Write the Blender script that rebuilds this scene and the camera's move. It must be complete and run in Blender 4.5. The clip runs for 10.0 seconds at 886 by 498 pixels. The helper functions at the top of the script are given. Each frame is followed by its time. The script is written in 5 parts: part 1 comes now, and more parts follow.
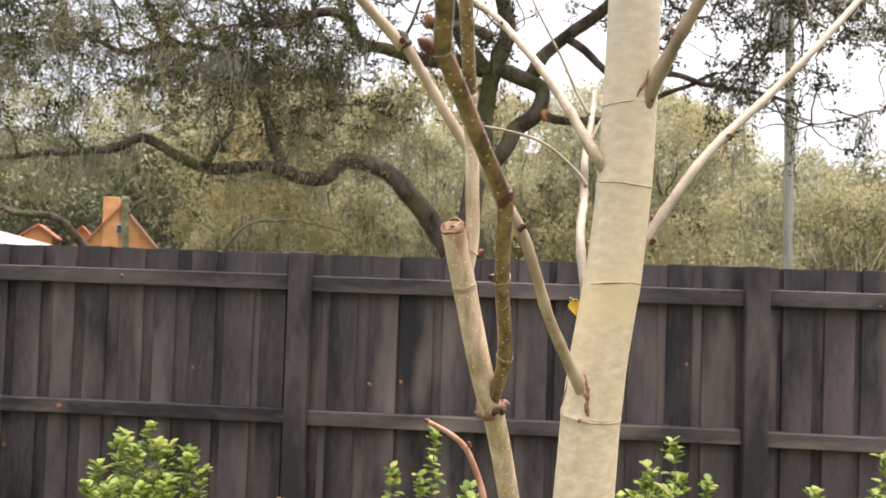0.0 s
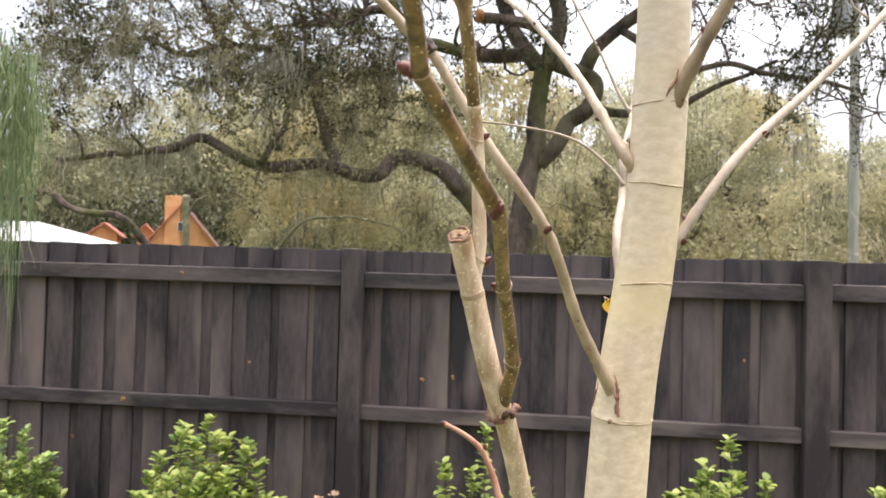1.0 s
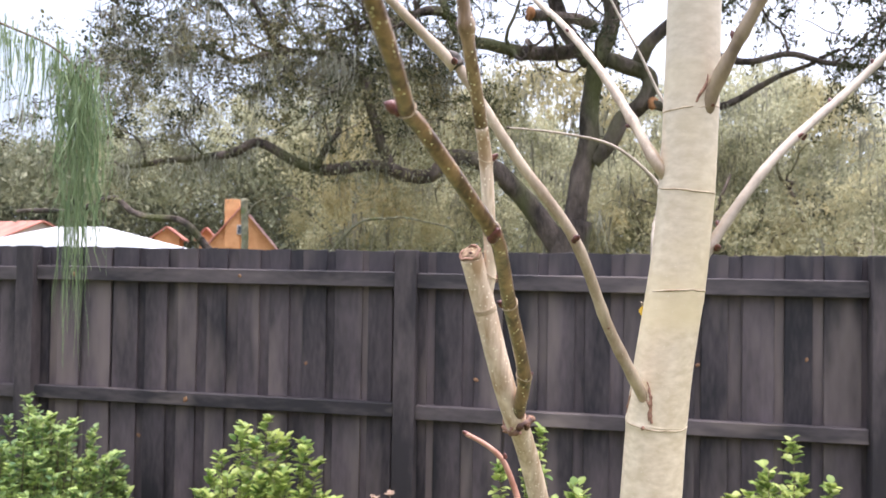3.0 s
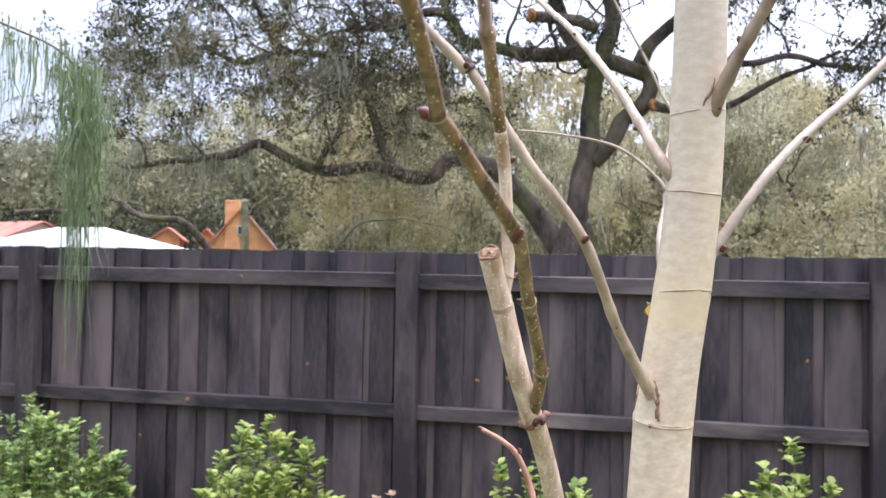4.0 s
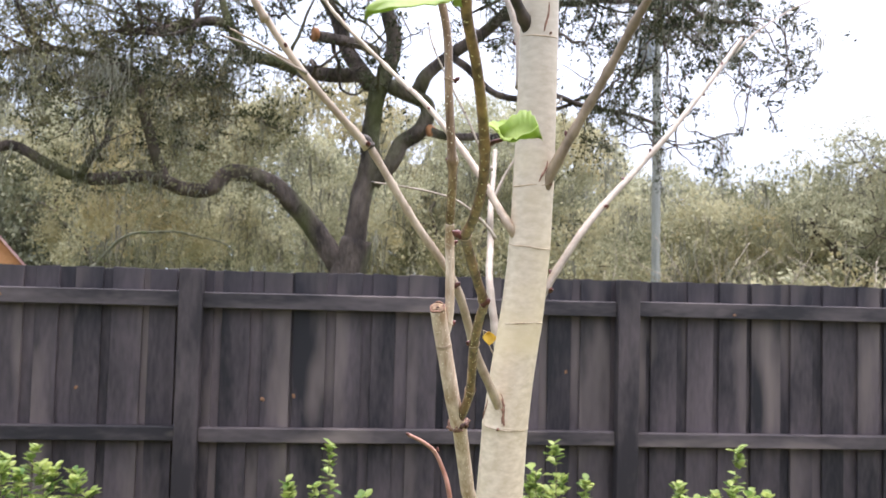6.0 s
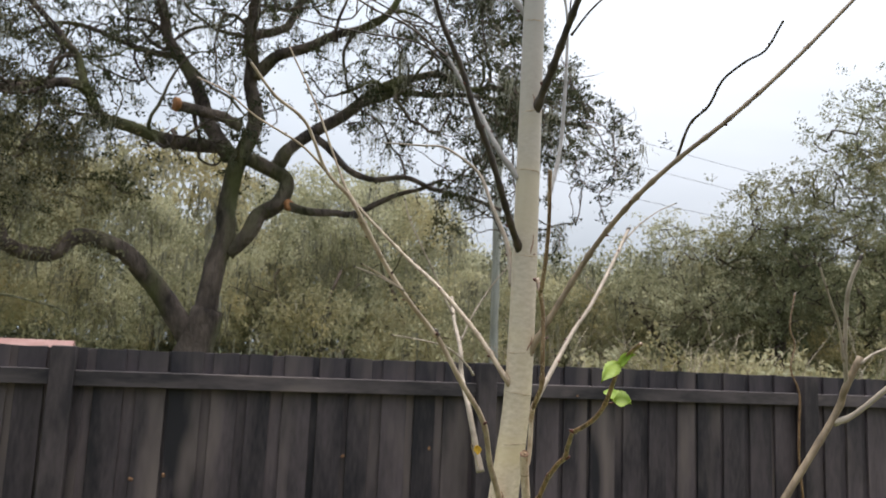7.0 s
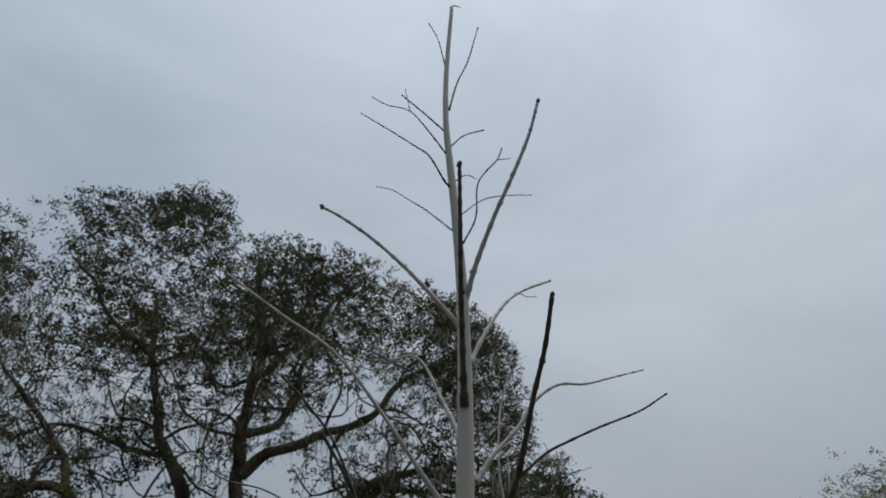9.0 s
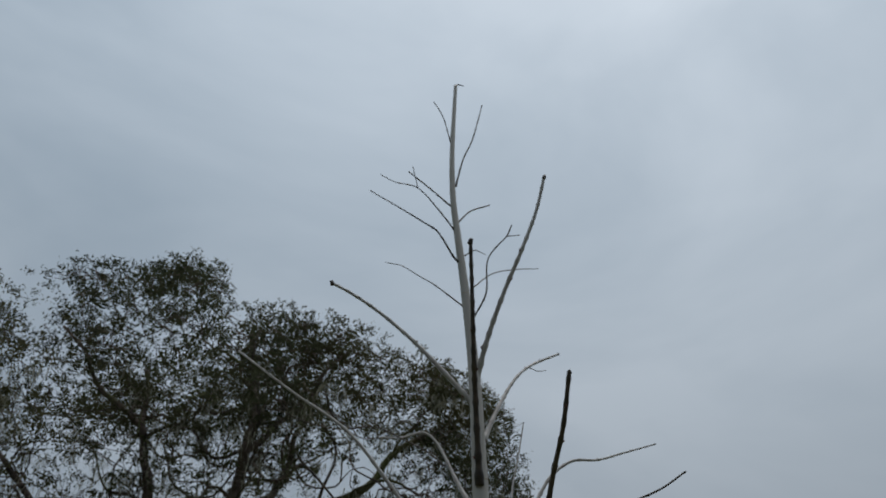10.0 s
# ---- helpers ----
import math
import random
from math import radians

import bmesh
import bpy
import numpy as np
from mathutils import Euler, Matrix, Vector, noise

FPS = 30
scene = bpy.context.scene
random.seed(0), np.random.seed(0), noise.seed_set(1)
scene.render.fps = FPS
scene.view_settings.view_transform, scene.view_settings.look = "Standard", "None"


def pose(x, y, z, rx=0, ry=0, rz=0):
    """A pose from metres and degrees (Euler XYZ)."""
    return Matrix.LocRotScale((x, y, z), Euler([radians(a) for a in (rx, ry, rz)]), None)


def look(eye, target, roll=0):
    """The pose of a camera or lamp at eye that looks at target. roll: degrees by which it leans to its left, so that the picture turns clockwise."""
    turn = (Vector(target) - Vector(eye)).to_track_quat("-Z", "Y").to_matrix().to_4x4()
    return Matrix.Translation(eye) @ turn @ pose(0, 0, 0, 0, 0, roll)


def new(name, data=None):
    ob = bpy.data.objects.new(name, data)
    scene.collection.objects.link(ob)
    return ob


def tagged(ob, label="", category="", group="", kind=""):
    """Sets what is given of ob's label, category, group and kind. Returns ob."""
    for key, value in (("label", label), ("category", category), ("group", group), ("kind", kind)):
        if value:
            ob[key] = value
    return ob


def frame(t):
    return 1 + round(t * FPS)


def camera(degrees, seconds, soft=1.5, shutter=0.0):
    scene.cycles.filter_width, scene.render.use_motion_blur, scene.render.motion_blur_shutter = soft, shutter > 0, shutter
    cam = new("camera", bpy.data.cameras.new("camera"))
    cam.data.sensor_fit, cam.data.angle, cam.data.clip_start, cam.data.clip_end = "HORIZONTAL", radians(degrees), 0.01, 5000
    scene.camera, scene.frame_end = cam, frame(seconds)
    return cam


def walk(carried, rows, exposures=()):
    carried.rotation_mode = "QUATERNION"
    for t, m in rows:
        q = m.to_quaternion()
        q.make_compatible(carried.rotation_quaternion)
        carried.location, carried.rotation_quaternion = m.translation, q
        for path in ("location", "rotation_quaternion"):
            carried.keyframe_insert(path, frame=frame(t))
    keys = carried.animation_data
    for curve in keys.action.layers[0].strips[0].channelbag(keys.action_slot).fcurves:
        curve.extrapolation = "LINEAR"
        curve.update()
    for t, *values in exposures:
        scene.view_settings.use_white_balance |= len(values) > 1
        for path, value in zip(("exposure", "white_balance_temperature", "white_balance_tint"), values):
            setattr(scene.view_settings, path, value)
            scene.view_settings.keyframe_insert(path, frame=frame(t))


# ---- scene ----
cam = camera(59.0, 10.0)
PATH = [
    (0, (1.132, -4.234, 1.778), (0.99, -2.24, 1.837), 1.9),
    (0.5, (1.146, -4.236, 1.779), (0.889, -2.254, 1.837), 1.8),
    (1, (1.149, -4.239, 1.783), (0.87, -2.259, 1.825), 1.6),
    (1.5, (1.149, -4.243, 1.783), (0.86, -2.265, 1.82), 1.5),
    (2, (1.153, -4.251, 1.783), (0.833, -2.277, 1.821), 1.3),
    (2.5, (1.157, -4.246, 1.785), (0.795, -2.28, 1.823), 1.1),
    (3, (1.166, -4.246, 1.79), (0.749, -2.291, 1.827), 0.9),
    (4.5, (1.157, -4.27, 1.789), (0.743, -2.314, 1.831), 1.1),
    (5, (1.155, -4.291, 1.789), (0.813, -2.321, 1.839), 1.2),
    (5.5, (1.145, -4.322, 1.794), (1.005, -2.328, 1.863), 1.3),
    (5.8, (1.115, -4.346, 1.801), (1.177, -2.349, 1.889), 0.9),
    (6, (1.085, -4.383, 1.806), (1.24, -2.391, 1.898), 1.5),
    (6.2, (1.021, -4.442, 1.814), (1.29, -2.463, 1.919), 1.4),
    (7.3, (0.785, -4.763, 1.916), (1.369, -2.893, 2.319), 2.8),
    (7.4, (0.789, -4.774, 1.925), (1.374, -2.916, 2.379), 2.8),
    (7.5, (0.8, -4.784, 1.933), (1.373, -2.935, 2.438), 2.9),
    (8, (0.843, -4.804, 1.993), (1.354, -3.033, 2.768), 3.0),
    (8.5, (0.859, -4.844, 2.036), (1.319, -3.175, 3.038), 2.6),
    (9, (0.853, -4.854, 2.043), (1.289, -3.28, 3.197), 2.0),
    (9.5, (0.826, -4.87, 2.048), (1.252, -3.365, 3.295), 1.3),
    (10, (0.812, -4.867, 2.051), (1.237, -3.394, 3.336), 1.1),
]
walk(cam, [(t, look(eye, target, roll)) for t, eye, target, roll in PATH],
     exposures=[(0, 1.70, 7600, 21), (1.5, 1.86, 7000, 22), (2.0, 1.90, 6700, 23), (3.0, 1.90, 6450, 25), (4.4, 1.78, 6200, 26), (4.9, 1.78, 6200, 26), (5.5, 1.78, 6100, 25), (6.2, 1.80, 6550, 23), (7.3, 0.48, 6850, 14), (8.0, 0.0, 6450, 12),
                (9.0, -0.45, 6500, 11), (10, -0.64, 6400, 10)])
cam.data.dof.use_dof, cam.data.dof.focus_distance, cam.data.dof.aperture_fstop = True, 0.42, 33

# ---- world and light: an overcast day ----
SUN_ELEVATION, SUN_TURN = radians(82), radians(60)
world = bpy.data.worlds.new("overcast_sky")
scene.world = world
world.use_nodes = True


def link(tree, a, b):
    tree.links.new(a, b)


def build_world():
    tree = world.node_tree
    tree.nodes.clear()
    node = tree.nodes.new
    out, back = node("ShaderNodeOutputWorld"), node("ShaderNodeBackground")
    sky = node("ShaderNodeTexSky")
    sky.sky_type, sky.sun_disc, sky.sun_elevation, sky.sun_rotation = "NISHITA", False, SUN_ELEVATION, SUN_TURN
    sky.dust_density, sky.air_density = 4.0, 1.0
    dim = node("ShaderNodeVectorMath")
    dim.operation = "SCALE"
    dim.inputs["Scale"].default_value = 0.10
    place, stretch = node("ShaderNodeTexCoord"), node("ShaderNodeMapping")
    stretch.inputs["Scale"].default_value = (1.0, 1.0, 2.2)
    clouds = node("ShaderNodeTexNoise")
    clouds.inputs["Scale"].default_value, clouds.inputs["Detail"].default_value = 1.6, 5
    clouds.inputs["Roughness"].default_value = 0.5
    clouds.inputs["Distortion"].default_value = 0.5
    ramp = node("ShaderNodeValToRGB")
    ramp.color_ramp.elements[0].position, ramp.color_ramp.elements[0].color = 0.3, (0.44, 0.535, 0.62, 1)
    ramp.color_ramp.elements[1].position, ramp.color_ramp.elements[1].color = 0.72, (0.72, 0.81, 0.89, 1)
    # the cloud cover thins out towards one side
    side, share = node("ShaderNodeVectorMath"), node("ShaderNodeMath")
    side.operation, share.operation = "DOT_PRODUCT", "MULTIPLY_ADD"
    side.inputs[1].default_value = (0.70, 0.25, 0.60)
    share.inputs[1].default_value, share.inputs[2].default_value = 0.50, -0.32
    both = node("ShaderNodeMath")
    link(tree, place.outputs["Generated"], side.inputs[0])
    link(tree, side.outputs["Value"], share.inputs[0])
    link(tree, clouds.outputs["Fac"], both.inputs[0])
    link(tree, share.outputs[0], both.inputs[1])
    mix = node("ShaderNodeMix")
    mix.data_type = "RGBA"
    mix.inputs["Factor"].default_value = 0.88
    link(tree, sky.outputs[0], dim.inputs[0])
    link(tree, place.outputs["Generated"], stretch.inputs[0])
    link(tree, stretch.outputs[0], clouds.inputs["Vector"])
    link(tree, both.outputs[0], ramp.inputs[0])
    link(tree, dim.outputs[0], mix.inputs["A"])
    link(tree, ramp.outputs[0], mix.inputs["B"])
    # an overcast sky grows brighter towards the zenith
    height, rise, lit = node("ShaderNodeSeparateXYZ"), node("ShaderNodeMapRange"), node("ShaderNodeVectorMath")
    rise.inputs["From Min"].default_value, rise.inputs["From Max"].default_value = 0.0, 1.0
    rise.inputs["To Min"].default_value, rise.inputs["To Max"].default_value = 0.43, 1.57
    lit.operation = "SCALE"
    link(tree, place.outputs["Generated"], height.inputs[0])
    link(tree, height.outputs["Z"], rise.inputs["Value"])
    link(tree, mix.outputs["Result"], lit.inputs[0])
    link(tree, rise.outputs[0], lit.inputs["Scale"])
    link(tree, lit.outputs[0], back.inputs["Color"])
    back.inputs["Strength"].default_value = 1.0
    link(tree, back.outputs[0], out.inputs[0])


build_world()
sun = new("sun", bpy.data.lights.new("sun", "SUN"))
sun.data.energy, sun.data.angle, sun.data.color = 1.5, radians(50), (1.0, 0.95, 0.88)
sun.matrix_world = look((0, 0, 30), (30 * math.cos(SUN_ELEVATION) * -0.8, 30 * math.cos(SUN_ELEVATION) * -0.6, 30 - 30 * math.sin(SUN_ELEVATION)))


# ---- materials ----
def mat(name, dark, light, scale=20.0, stretch=(1, 1, 1), rough=0.7, bump=0.2, fine=120.0, spread=0.0, spots=None,
        see_through=0.0, patches=None, depth=0.002, space="Object", aloft=None, down=0.0, coat=0.0):
    """A surface of two tones mixed at two scales. spread: how far pieces differ; spots: colour, scale, size of small
    dots;
    patches: a third colour, scale, and how much of it; aloft: the colour of younger bark or of a darker top, and the
    heights between which it sets in;
    down: the pale down of fine hairs on young bark; coat: its waxy skin."""
    m = bpy.data.materials.new(name)
    m.use_nodes = True
    tree = m.node_tree
    node = tree.nodes.new
    bsdf = tree.nodes["Principled BSDF"]
    bsdf.inputs["Roughness"].default_value = rough
    bsdf.inputs["Sheen Weight"].default_value = down
    bsdf.inputs["Coat Weight"].default_value, bsdf.inputs["Coat Roughness"].default_value = coat, 0.22
    place, turn = node("ShaderNodeTexCoord"), node("ShaderNodeMapping")
    turn.inputs["Scale"].default_value = stretch
    link(tree, place.outputs[space], turn.inputs[0])
    coarse, grain = node("ShaderNodeTexNoise"), node("ShaderNodeTexNoise")
    for n, s, d in ((coarse, scale, 4), (grain, fine, 3)):
        n.inputs["Scale"].default_value, n.inputs["Detail"].default_value = s, d
        link(tree, turn.outputs[0], n.inputs["Vector"])
    add = node("ShaderNodeMath")
    add.operation = "MULTIPLY_ADD"
    add.inputs[1].default_value = 0.4
    link(tree, grain.outputs["Fac"], add.inputs[0])
    less = node("ShaderNodeMath")
    less.operation = "MULTIPLY_ADD"
    less.inputs[1].default_value, less.inputs[2].default_value = 1.5, -0.45
    link(tree, coarse.outputs["Fac"], less.inputs[0])
    link(tree, less.outputs[0], add.inputs[2])
    value = add.outputs[0]
    if spread:
        info = node("ShaderNodeObjectInfo")
        vary = node("ShaderNodeMath")
        vary.operation = "MULTIPLY_ADD"
        vary.inputs[1].default_value = spread
        link(tree, info.outputs["Random"], vary.inputs[0])
        shift = node("ShaderNodeMath")
        shift.operation = "SUBTRACT"
        shift.inputs[1].default_value = spread / 2
        link(tree, value, vary.inputs[2])
        link(tree, vary.outputs[0], shift.inputs[0])
        value = shift.outputs[0]
        join = node("ShaderNodeVectorMath")
        join.operation = "MULTIPLY_ADD"
        join.inputs[1].default_value, spot_at = (37, 53, 71), node("ShaderNodeCombineXYZ")
        for i in range(3):
            link(tree, info.outputs["Random"], spot_at.inputs[i])
        link(tree, spot_at.outputs[0], join.inputs[0])
        link(tree, place.outputs[space], join.inputs[2])
        link(tree, join.outputs[0], turn.inputs[0])
    ramp = node("ShaderNodeValToRGB")
    ramp.color_ramp.elements[0].position, ramp.color_ramp.elements[0].color = 0.25, (*dark, 1)
    ramp.color_ramp.elements[1].position, ramp.color_ramp.elements[1].color = 0.85, (*light, 1)
    link(tree, value, ramp.inputs[0])
    colour = ramp.outputs[0]

    def over(base, fac, top):
        mix = node("ShaderNodeMix")
        mix.data_type = "RGBA"
        link(tree, fac, mix.inputs["Factor"])
        link(tree, base, mix.inputs["A"])
        mix.inputs["B"].default_value = (*top, 1)
        return mix.outputs["Result"]

    def ramped(source, low, high):
        r = node("ShaderNodeMapRange")
        r.inputs["From Min"].default_value, r.inputs["From Max"].default_value = low, high
        link(tree, source, r.inputs["Value"])
        return r.outputs[0]

    if patches:
        tint, size, amount = patches
        p = node("ShaderNodeTexNoise")
        p.inputs["Scale"].default_value, p.inputs["Detail"].default_value = size, 3
        link(tree, turn.outputs[0], p.inputs["Vector"])
        colour = over(colour, ramped(p.outputs["Fac"], 0.68 - amount, 0.78 - amount * 0.5), tint)
    if spots:
        tint, size, radius = spots
        v = node("ShaderNodeTexVoronoi")
        v.inputs["Scale"].default_value = size
        link(tree, place.outputs[space], v.inputs["Vector"])
        colour = over(colour, ramped(v.outputs["Distance"], radius, radius * 0.7), tint)
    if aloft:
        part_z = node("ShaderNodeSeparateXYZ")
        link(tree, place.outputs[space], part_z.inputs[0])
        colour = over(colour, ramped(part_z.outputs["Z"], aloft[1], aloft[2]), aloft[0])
    link(tree, colour, bsdf.inputs["Base Color"])
    if bump:
        b = node("ShaderNodeBump")
        b.inputs["Strength"].default_value, b.inputs["Distance"].default_value = bump, depth
        link(tree, value, b.inputs["Height"])
        link(tree, b.outputs[0], bsdf.inputs["Normal"])
    if see_through:
        thin = node("ShaderNodeBsdfTranslucent")
        link(tree, colour, thin.inputs["Color"])
        both = node("ShaderNodeMixShader")
        both.inputs[0].default_value = see_through
        link(tree, bsdf.outputs[0], both.inputs[1])
        link(tree, thin.outputs[0], both.inputs[2])
        link(tree, both.outputs[0], tree.nodes["Material Output"].inputs["Surface"])
    return m


def leafy(name, dark, light, rough=0.5, see_through=0.3, third=None, clump=0.0, tint=None, gloss=0.3):
    """Leaves that differ one from the next, each an island of its mesh; clump: scale of the tone's drift through the crown."""
    m = bpy.data.materials.new(name)
    m.use_nodes = True
    tree = m.node_tree
    node = tree.nodes.new
    bsdf = tree.nodes["Principled BSDF"]
    bsdf.inputs["Roughness"].default_value = rough
    bsdf.inputs["Specular IOR Level"].default_value = gloss
    geo, ramp = node("ShaderNodeNewGeometry"), node("ShaderNodeValToRGB")
    ramp.color_ramp.elements[0].color, ramp.color_ramp.elements[1].color = (*dark, 1), (*light, 1)
    if third:
        e = ramp.color_ramp.elements.new(0.93)
        e.color = (*third, 1)
        ramp.color_ramp.elements[1].position = 0.9
    value = geo.outputs["Random Per Island"]
    if clump:
        place, drift, half = node("ShaderNodeTexCoord"), node("ShaderNodeTexNoise"), node("ShaderNodeMath")
        drift.inputs["Scale"].default_value = clump
        link(tree, place.outputs["Object"], drift.inputs["Vector"])
        half.operation = "MULTIPLY_ADD"
        half.inputs[1].default_value = 0.45
        far = node("ShaderNodeMath")
        far.operation = "MULTIPLY_ADD"
        far.inputs[1].default_value, far.inputs[2].default_value = 2.2, -0.8
        link(tree, drift.outputs["Fac"], far.inputs[0])
        link(tree, value, half.inputs[0])
        link(tree, far.outputs[0], half.inputs[2])
        value = half.outputs[0]
    link(tree, value, ramp.inputs[0])
    colour = ramp.outputs[0]
    if tint:
        place, wide, keep, mix = node("ShaderNodeTexCoord"), node("ShaderNodeTexNoise"), node("ShaderNodeMapRange"), node("ShaderNodeMix")
        wide.inputs["Scale"].default_value = clump * 0.55
        keep.inputs["From Min"].default_value, keep.inputs["From Max"].default_value, keep.inputs["To Max"].default_value = 0.48, 0.68, 0.75
        mix.data_type = "RGBA"
        link(tree, place.outputs["Object"], wide.inputs["Vector"])
        link(tree, wide.outputs["Fac"], keep.inputs["Value"])
        link(tree, keep.outputs[0], mix.inputs["Factor"])
        link(tree, colour, mix.inputs["A"])
        mix.inputs["B"].default_value = (*tint, 1)
        colour = mix.outputs["Result"]
    link(tree, colour, bsdf.inputs["Base Color"])
    thin, both = node("ShaderNodeBsdfTranslucent"), node("ShaderNodeMixShader")
    link(tree, colour, thin.inputs["Color"])
    both.inputs[0].default_value = see_through
    link(tree, bsdf.outputs[0], both.inputs[1])
    link(tree, thin.outputs[0], both.inputs[2])
    link(tree, both.outputs[0], tree.nodes["Material Output"].inputs["Surface"])
    return m


lawn = mat("lawn", (0.05, 0.07, 0.02), (0.12, 0.14, 0.05), 1.5, rough=0.9, bump=0.6, fine=60, patches=((0.16, 0.12, 0.07), 0.8, 0.15))
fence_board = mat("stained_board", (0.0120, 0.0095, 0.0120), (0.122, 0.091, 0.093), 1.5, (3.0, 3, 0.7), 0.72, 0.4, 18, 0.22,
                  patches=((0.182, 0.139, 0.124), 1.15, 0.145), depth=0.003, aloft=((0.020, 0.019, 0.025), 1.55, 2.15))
fence_rail = mat("stained_rail", (0.0185, 0.0150, 0.0170), (0.118, 0.092, 0.090), 2.4, (0.8, 3, 3), 0.72, 0.4, 18, 0.25,
                 patches=((0.20, 0.155, 0.135), 1.9, 0.11), depth=0.003)
fence_post = mat("stained_post", (0.026, 0.0205, 0.022), (0.118, 0.090, 0.088), 2.0, (3, 3, 0.8), 0.8, 0.4, 18, 0.2, depth=0.003)
knot_wood = mat("bare_knot", (0.17, 0.08, 0.04), (0.34, 0.17, 0.08), 80, rough=0.7)
bark_trunk = mat("smooth_bark", (0.60, 0.480, 0.315), (0.775, 0.645, 0.470), 110, (1, 1, 1.9), 0.5, 0.06, 230,
                 patches=((0.73, 0.585, 0.335), 5, 0.18), spots=((0.82, 0.72, 0.57), 300, 0.09), depth=0.0008, aloft=((0.40, 0.37, 0.33), 1.72, 2.5))
bark_tan = mat("tan_bark", (0.30, 0.212, 0.134), (0.62, 0.490, 0.348), 70, (1, 1, 0.3), 0.42, 0.4, 420,
               spots=((0.74, 0.61, 0.45), 420, 0.12), depth=0.0005, coat=0.2)
bark_branch = mat("grey_brown_bark", (0.16, 0.112, 0.066), (0.37, 0.275, 0.172), 60, (1, 1, 0.6), 0.5, 0.35, 300, depth=0.0005)
bark_grey = mat("grey_bark", (0.27, 0.245, 0.22), (0.46, 0.43, 0.40), 40, (1, 1, 0.6), 0.5, 0.3, 300, depth=0.0004)
bark_pale = mat("pale_bark", (0.29, 0.235, 0.175), (0.48, 0.395, 0.305), 50, rough=0.55, bump=0.25, fine=300, depth=0.0004)
# brown, darkened to hold the shade of backlit branches seen from below
bark_shaded = mat("shaded_brown_bark", (0.022, 0.015, 0.010), (0.090, 0.064, 0.042), 50, rough=0.5, bump=0.25, fine=300, depth=0.0004)
bark_stem = mat("speckled_stem", (0.42, 0.270, 0.155), (0.88, 0.710, 0.530), 200, (1, 1, 0.22), 0.42, 0.4, 900,
                spots=((1.0, 0.90, 0.70), 540, 0.20), patches=((0.45, 0.29, 0.16), 150, 0.10), depth=0.0003, coat=0.25)
bark_dotted = mat("dotted_shoot", (0.120, 0.062, 0.026), (0.47, 0.315, 0.175), 200, (1, 1, 0.14), 0.34, 0.4, 900,
                  spots=((1.0, 0.90, 0.64), 540, 0.20), depth=0.0003, coat=0.5)
bark_olive = mat("olive_twig", (0.078, 0.033, 0.012), (0.43, 0.245, 0.112), 190, (1, 1, 0.14), 0.30, 0.4, 900,
                 spots=((1.0, 0.86, 0.56), 540, 0.18), depth=0.0003, coat=0.7)
bark_red = mat("reddish_shoot", (0.30, 0.13, 0.08), (0.50, 0.27, 0.19), 150, rough=0.45, bump=0.2, fine=500, depth=0.0003)
bud_skin = mat("bud_skin", (0.045, 0.011, 0.009), (0.22, 0.075, 0.055), 420, rough=0.32, bump=0.3, fine=900, depth=0.0003)
node_bark = mat("node_bark", (0.055, 0.018, 0.010), (0.38, 0.20, 0.12), 190, rough=0.6, bump=0.8, fine=600, depth=0.0008)
ring_bark = mat("ring_bark", (0.36, 0.25, 0.15), (0.66, 0.53, 0.37), 130, rough=0.6, fine=600, depth=0.0003)
scar_bark = mat("scar_bark", (0.17, 0.075, 0.045), (0.40, 0.22, 0.14), 300, rough=0.7, bump=0.4, fine=900, depth=0.0004)
cut_wood = mat("cut_wood", (0.13, 0.07, 0.035), (0.46, 0.31, 0.18), 420, rough=0.8, bump=0.6, fine=900, depth=0.0006)
cut_orange = mat("sawn_oak", (0.28, 0.11, 0.04), (0.48, 0.22, 0.09), 14, rough=0.85, fine=60)
fresh_leaf = mat("fresh_leaf", (0.29, 0.42, 0.055), (0.52, 0.64, 0.15), 60, rough=0.4, bump=0.3, fine=300, see_through=0.45, depth=0.0006)
yellow_leaf = mat("yellow_leaf", (0.60, 0.36, 0.02), (0.75, 0.50, 0.04), 80, rough=0.5, see_through=0.3)
oak_bark = mat("oak_bark", (0.026, 0.0180, 0.0135), (0.185, 0.138, 0.108), 5, (1, 1, 0.4), 0.9, 1.0, 26,
               patches=((0.11, 0.115, 0.040), 1.5, 0.185), depth=0.08)
dead_bark = mat("dead_bark", (0.13, 0.125, 0.080), (0.27, 0.262, 0.175), 9, (1, 1, 1), 0.9, 0.6, 60, patches=((0.13, 0.15, 0.06), 5, 0.15), depth=0.01)
oak_leaf = leafy("oak_leaf", (0.014, 0.020, 0.010), (0.115, 0.122, 0.064), 0.7, 0.25, clump=0.55, tint=(0.105, 0.092, 0.040), gloss=0.12)
shoot_leaf = leafy("olive_shoot_leaf", (0.065, 0.064, 0.032), (0.31, 0.295, 0.165), 0.6, 0.35, clump=0.9, tint=(0.20, 0.145, 0.060))
moss = leafy("hanging_moss", (0.14, 0.135, 0.095), (0.42, 0.405, 0.31), 0.9, 0.4)
wood_leaf = leafy("woods_leaf", (0.150, 0.158, 0.082), (0.66, 0.635, 0.43), 0.6, 0.5, clump=0.55, tint=(0.42, 0.345, 0.165))
# darker copy of the woods leaf: the shade of the hollows as colour
shaded_leaf = leafy("shaded_woods_leaf", (0.055, 0.062, 0.034), (0.32, 0.32, 0.20), 0.6, 0.4, clump=0.35)
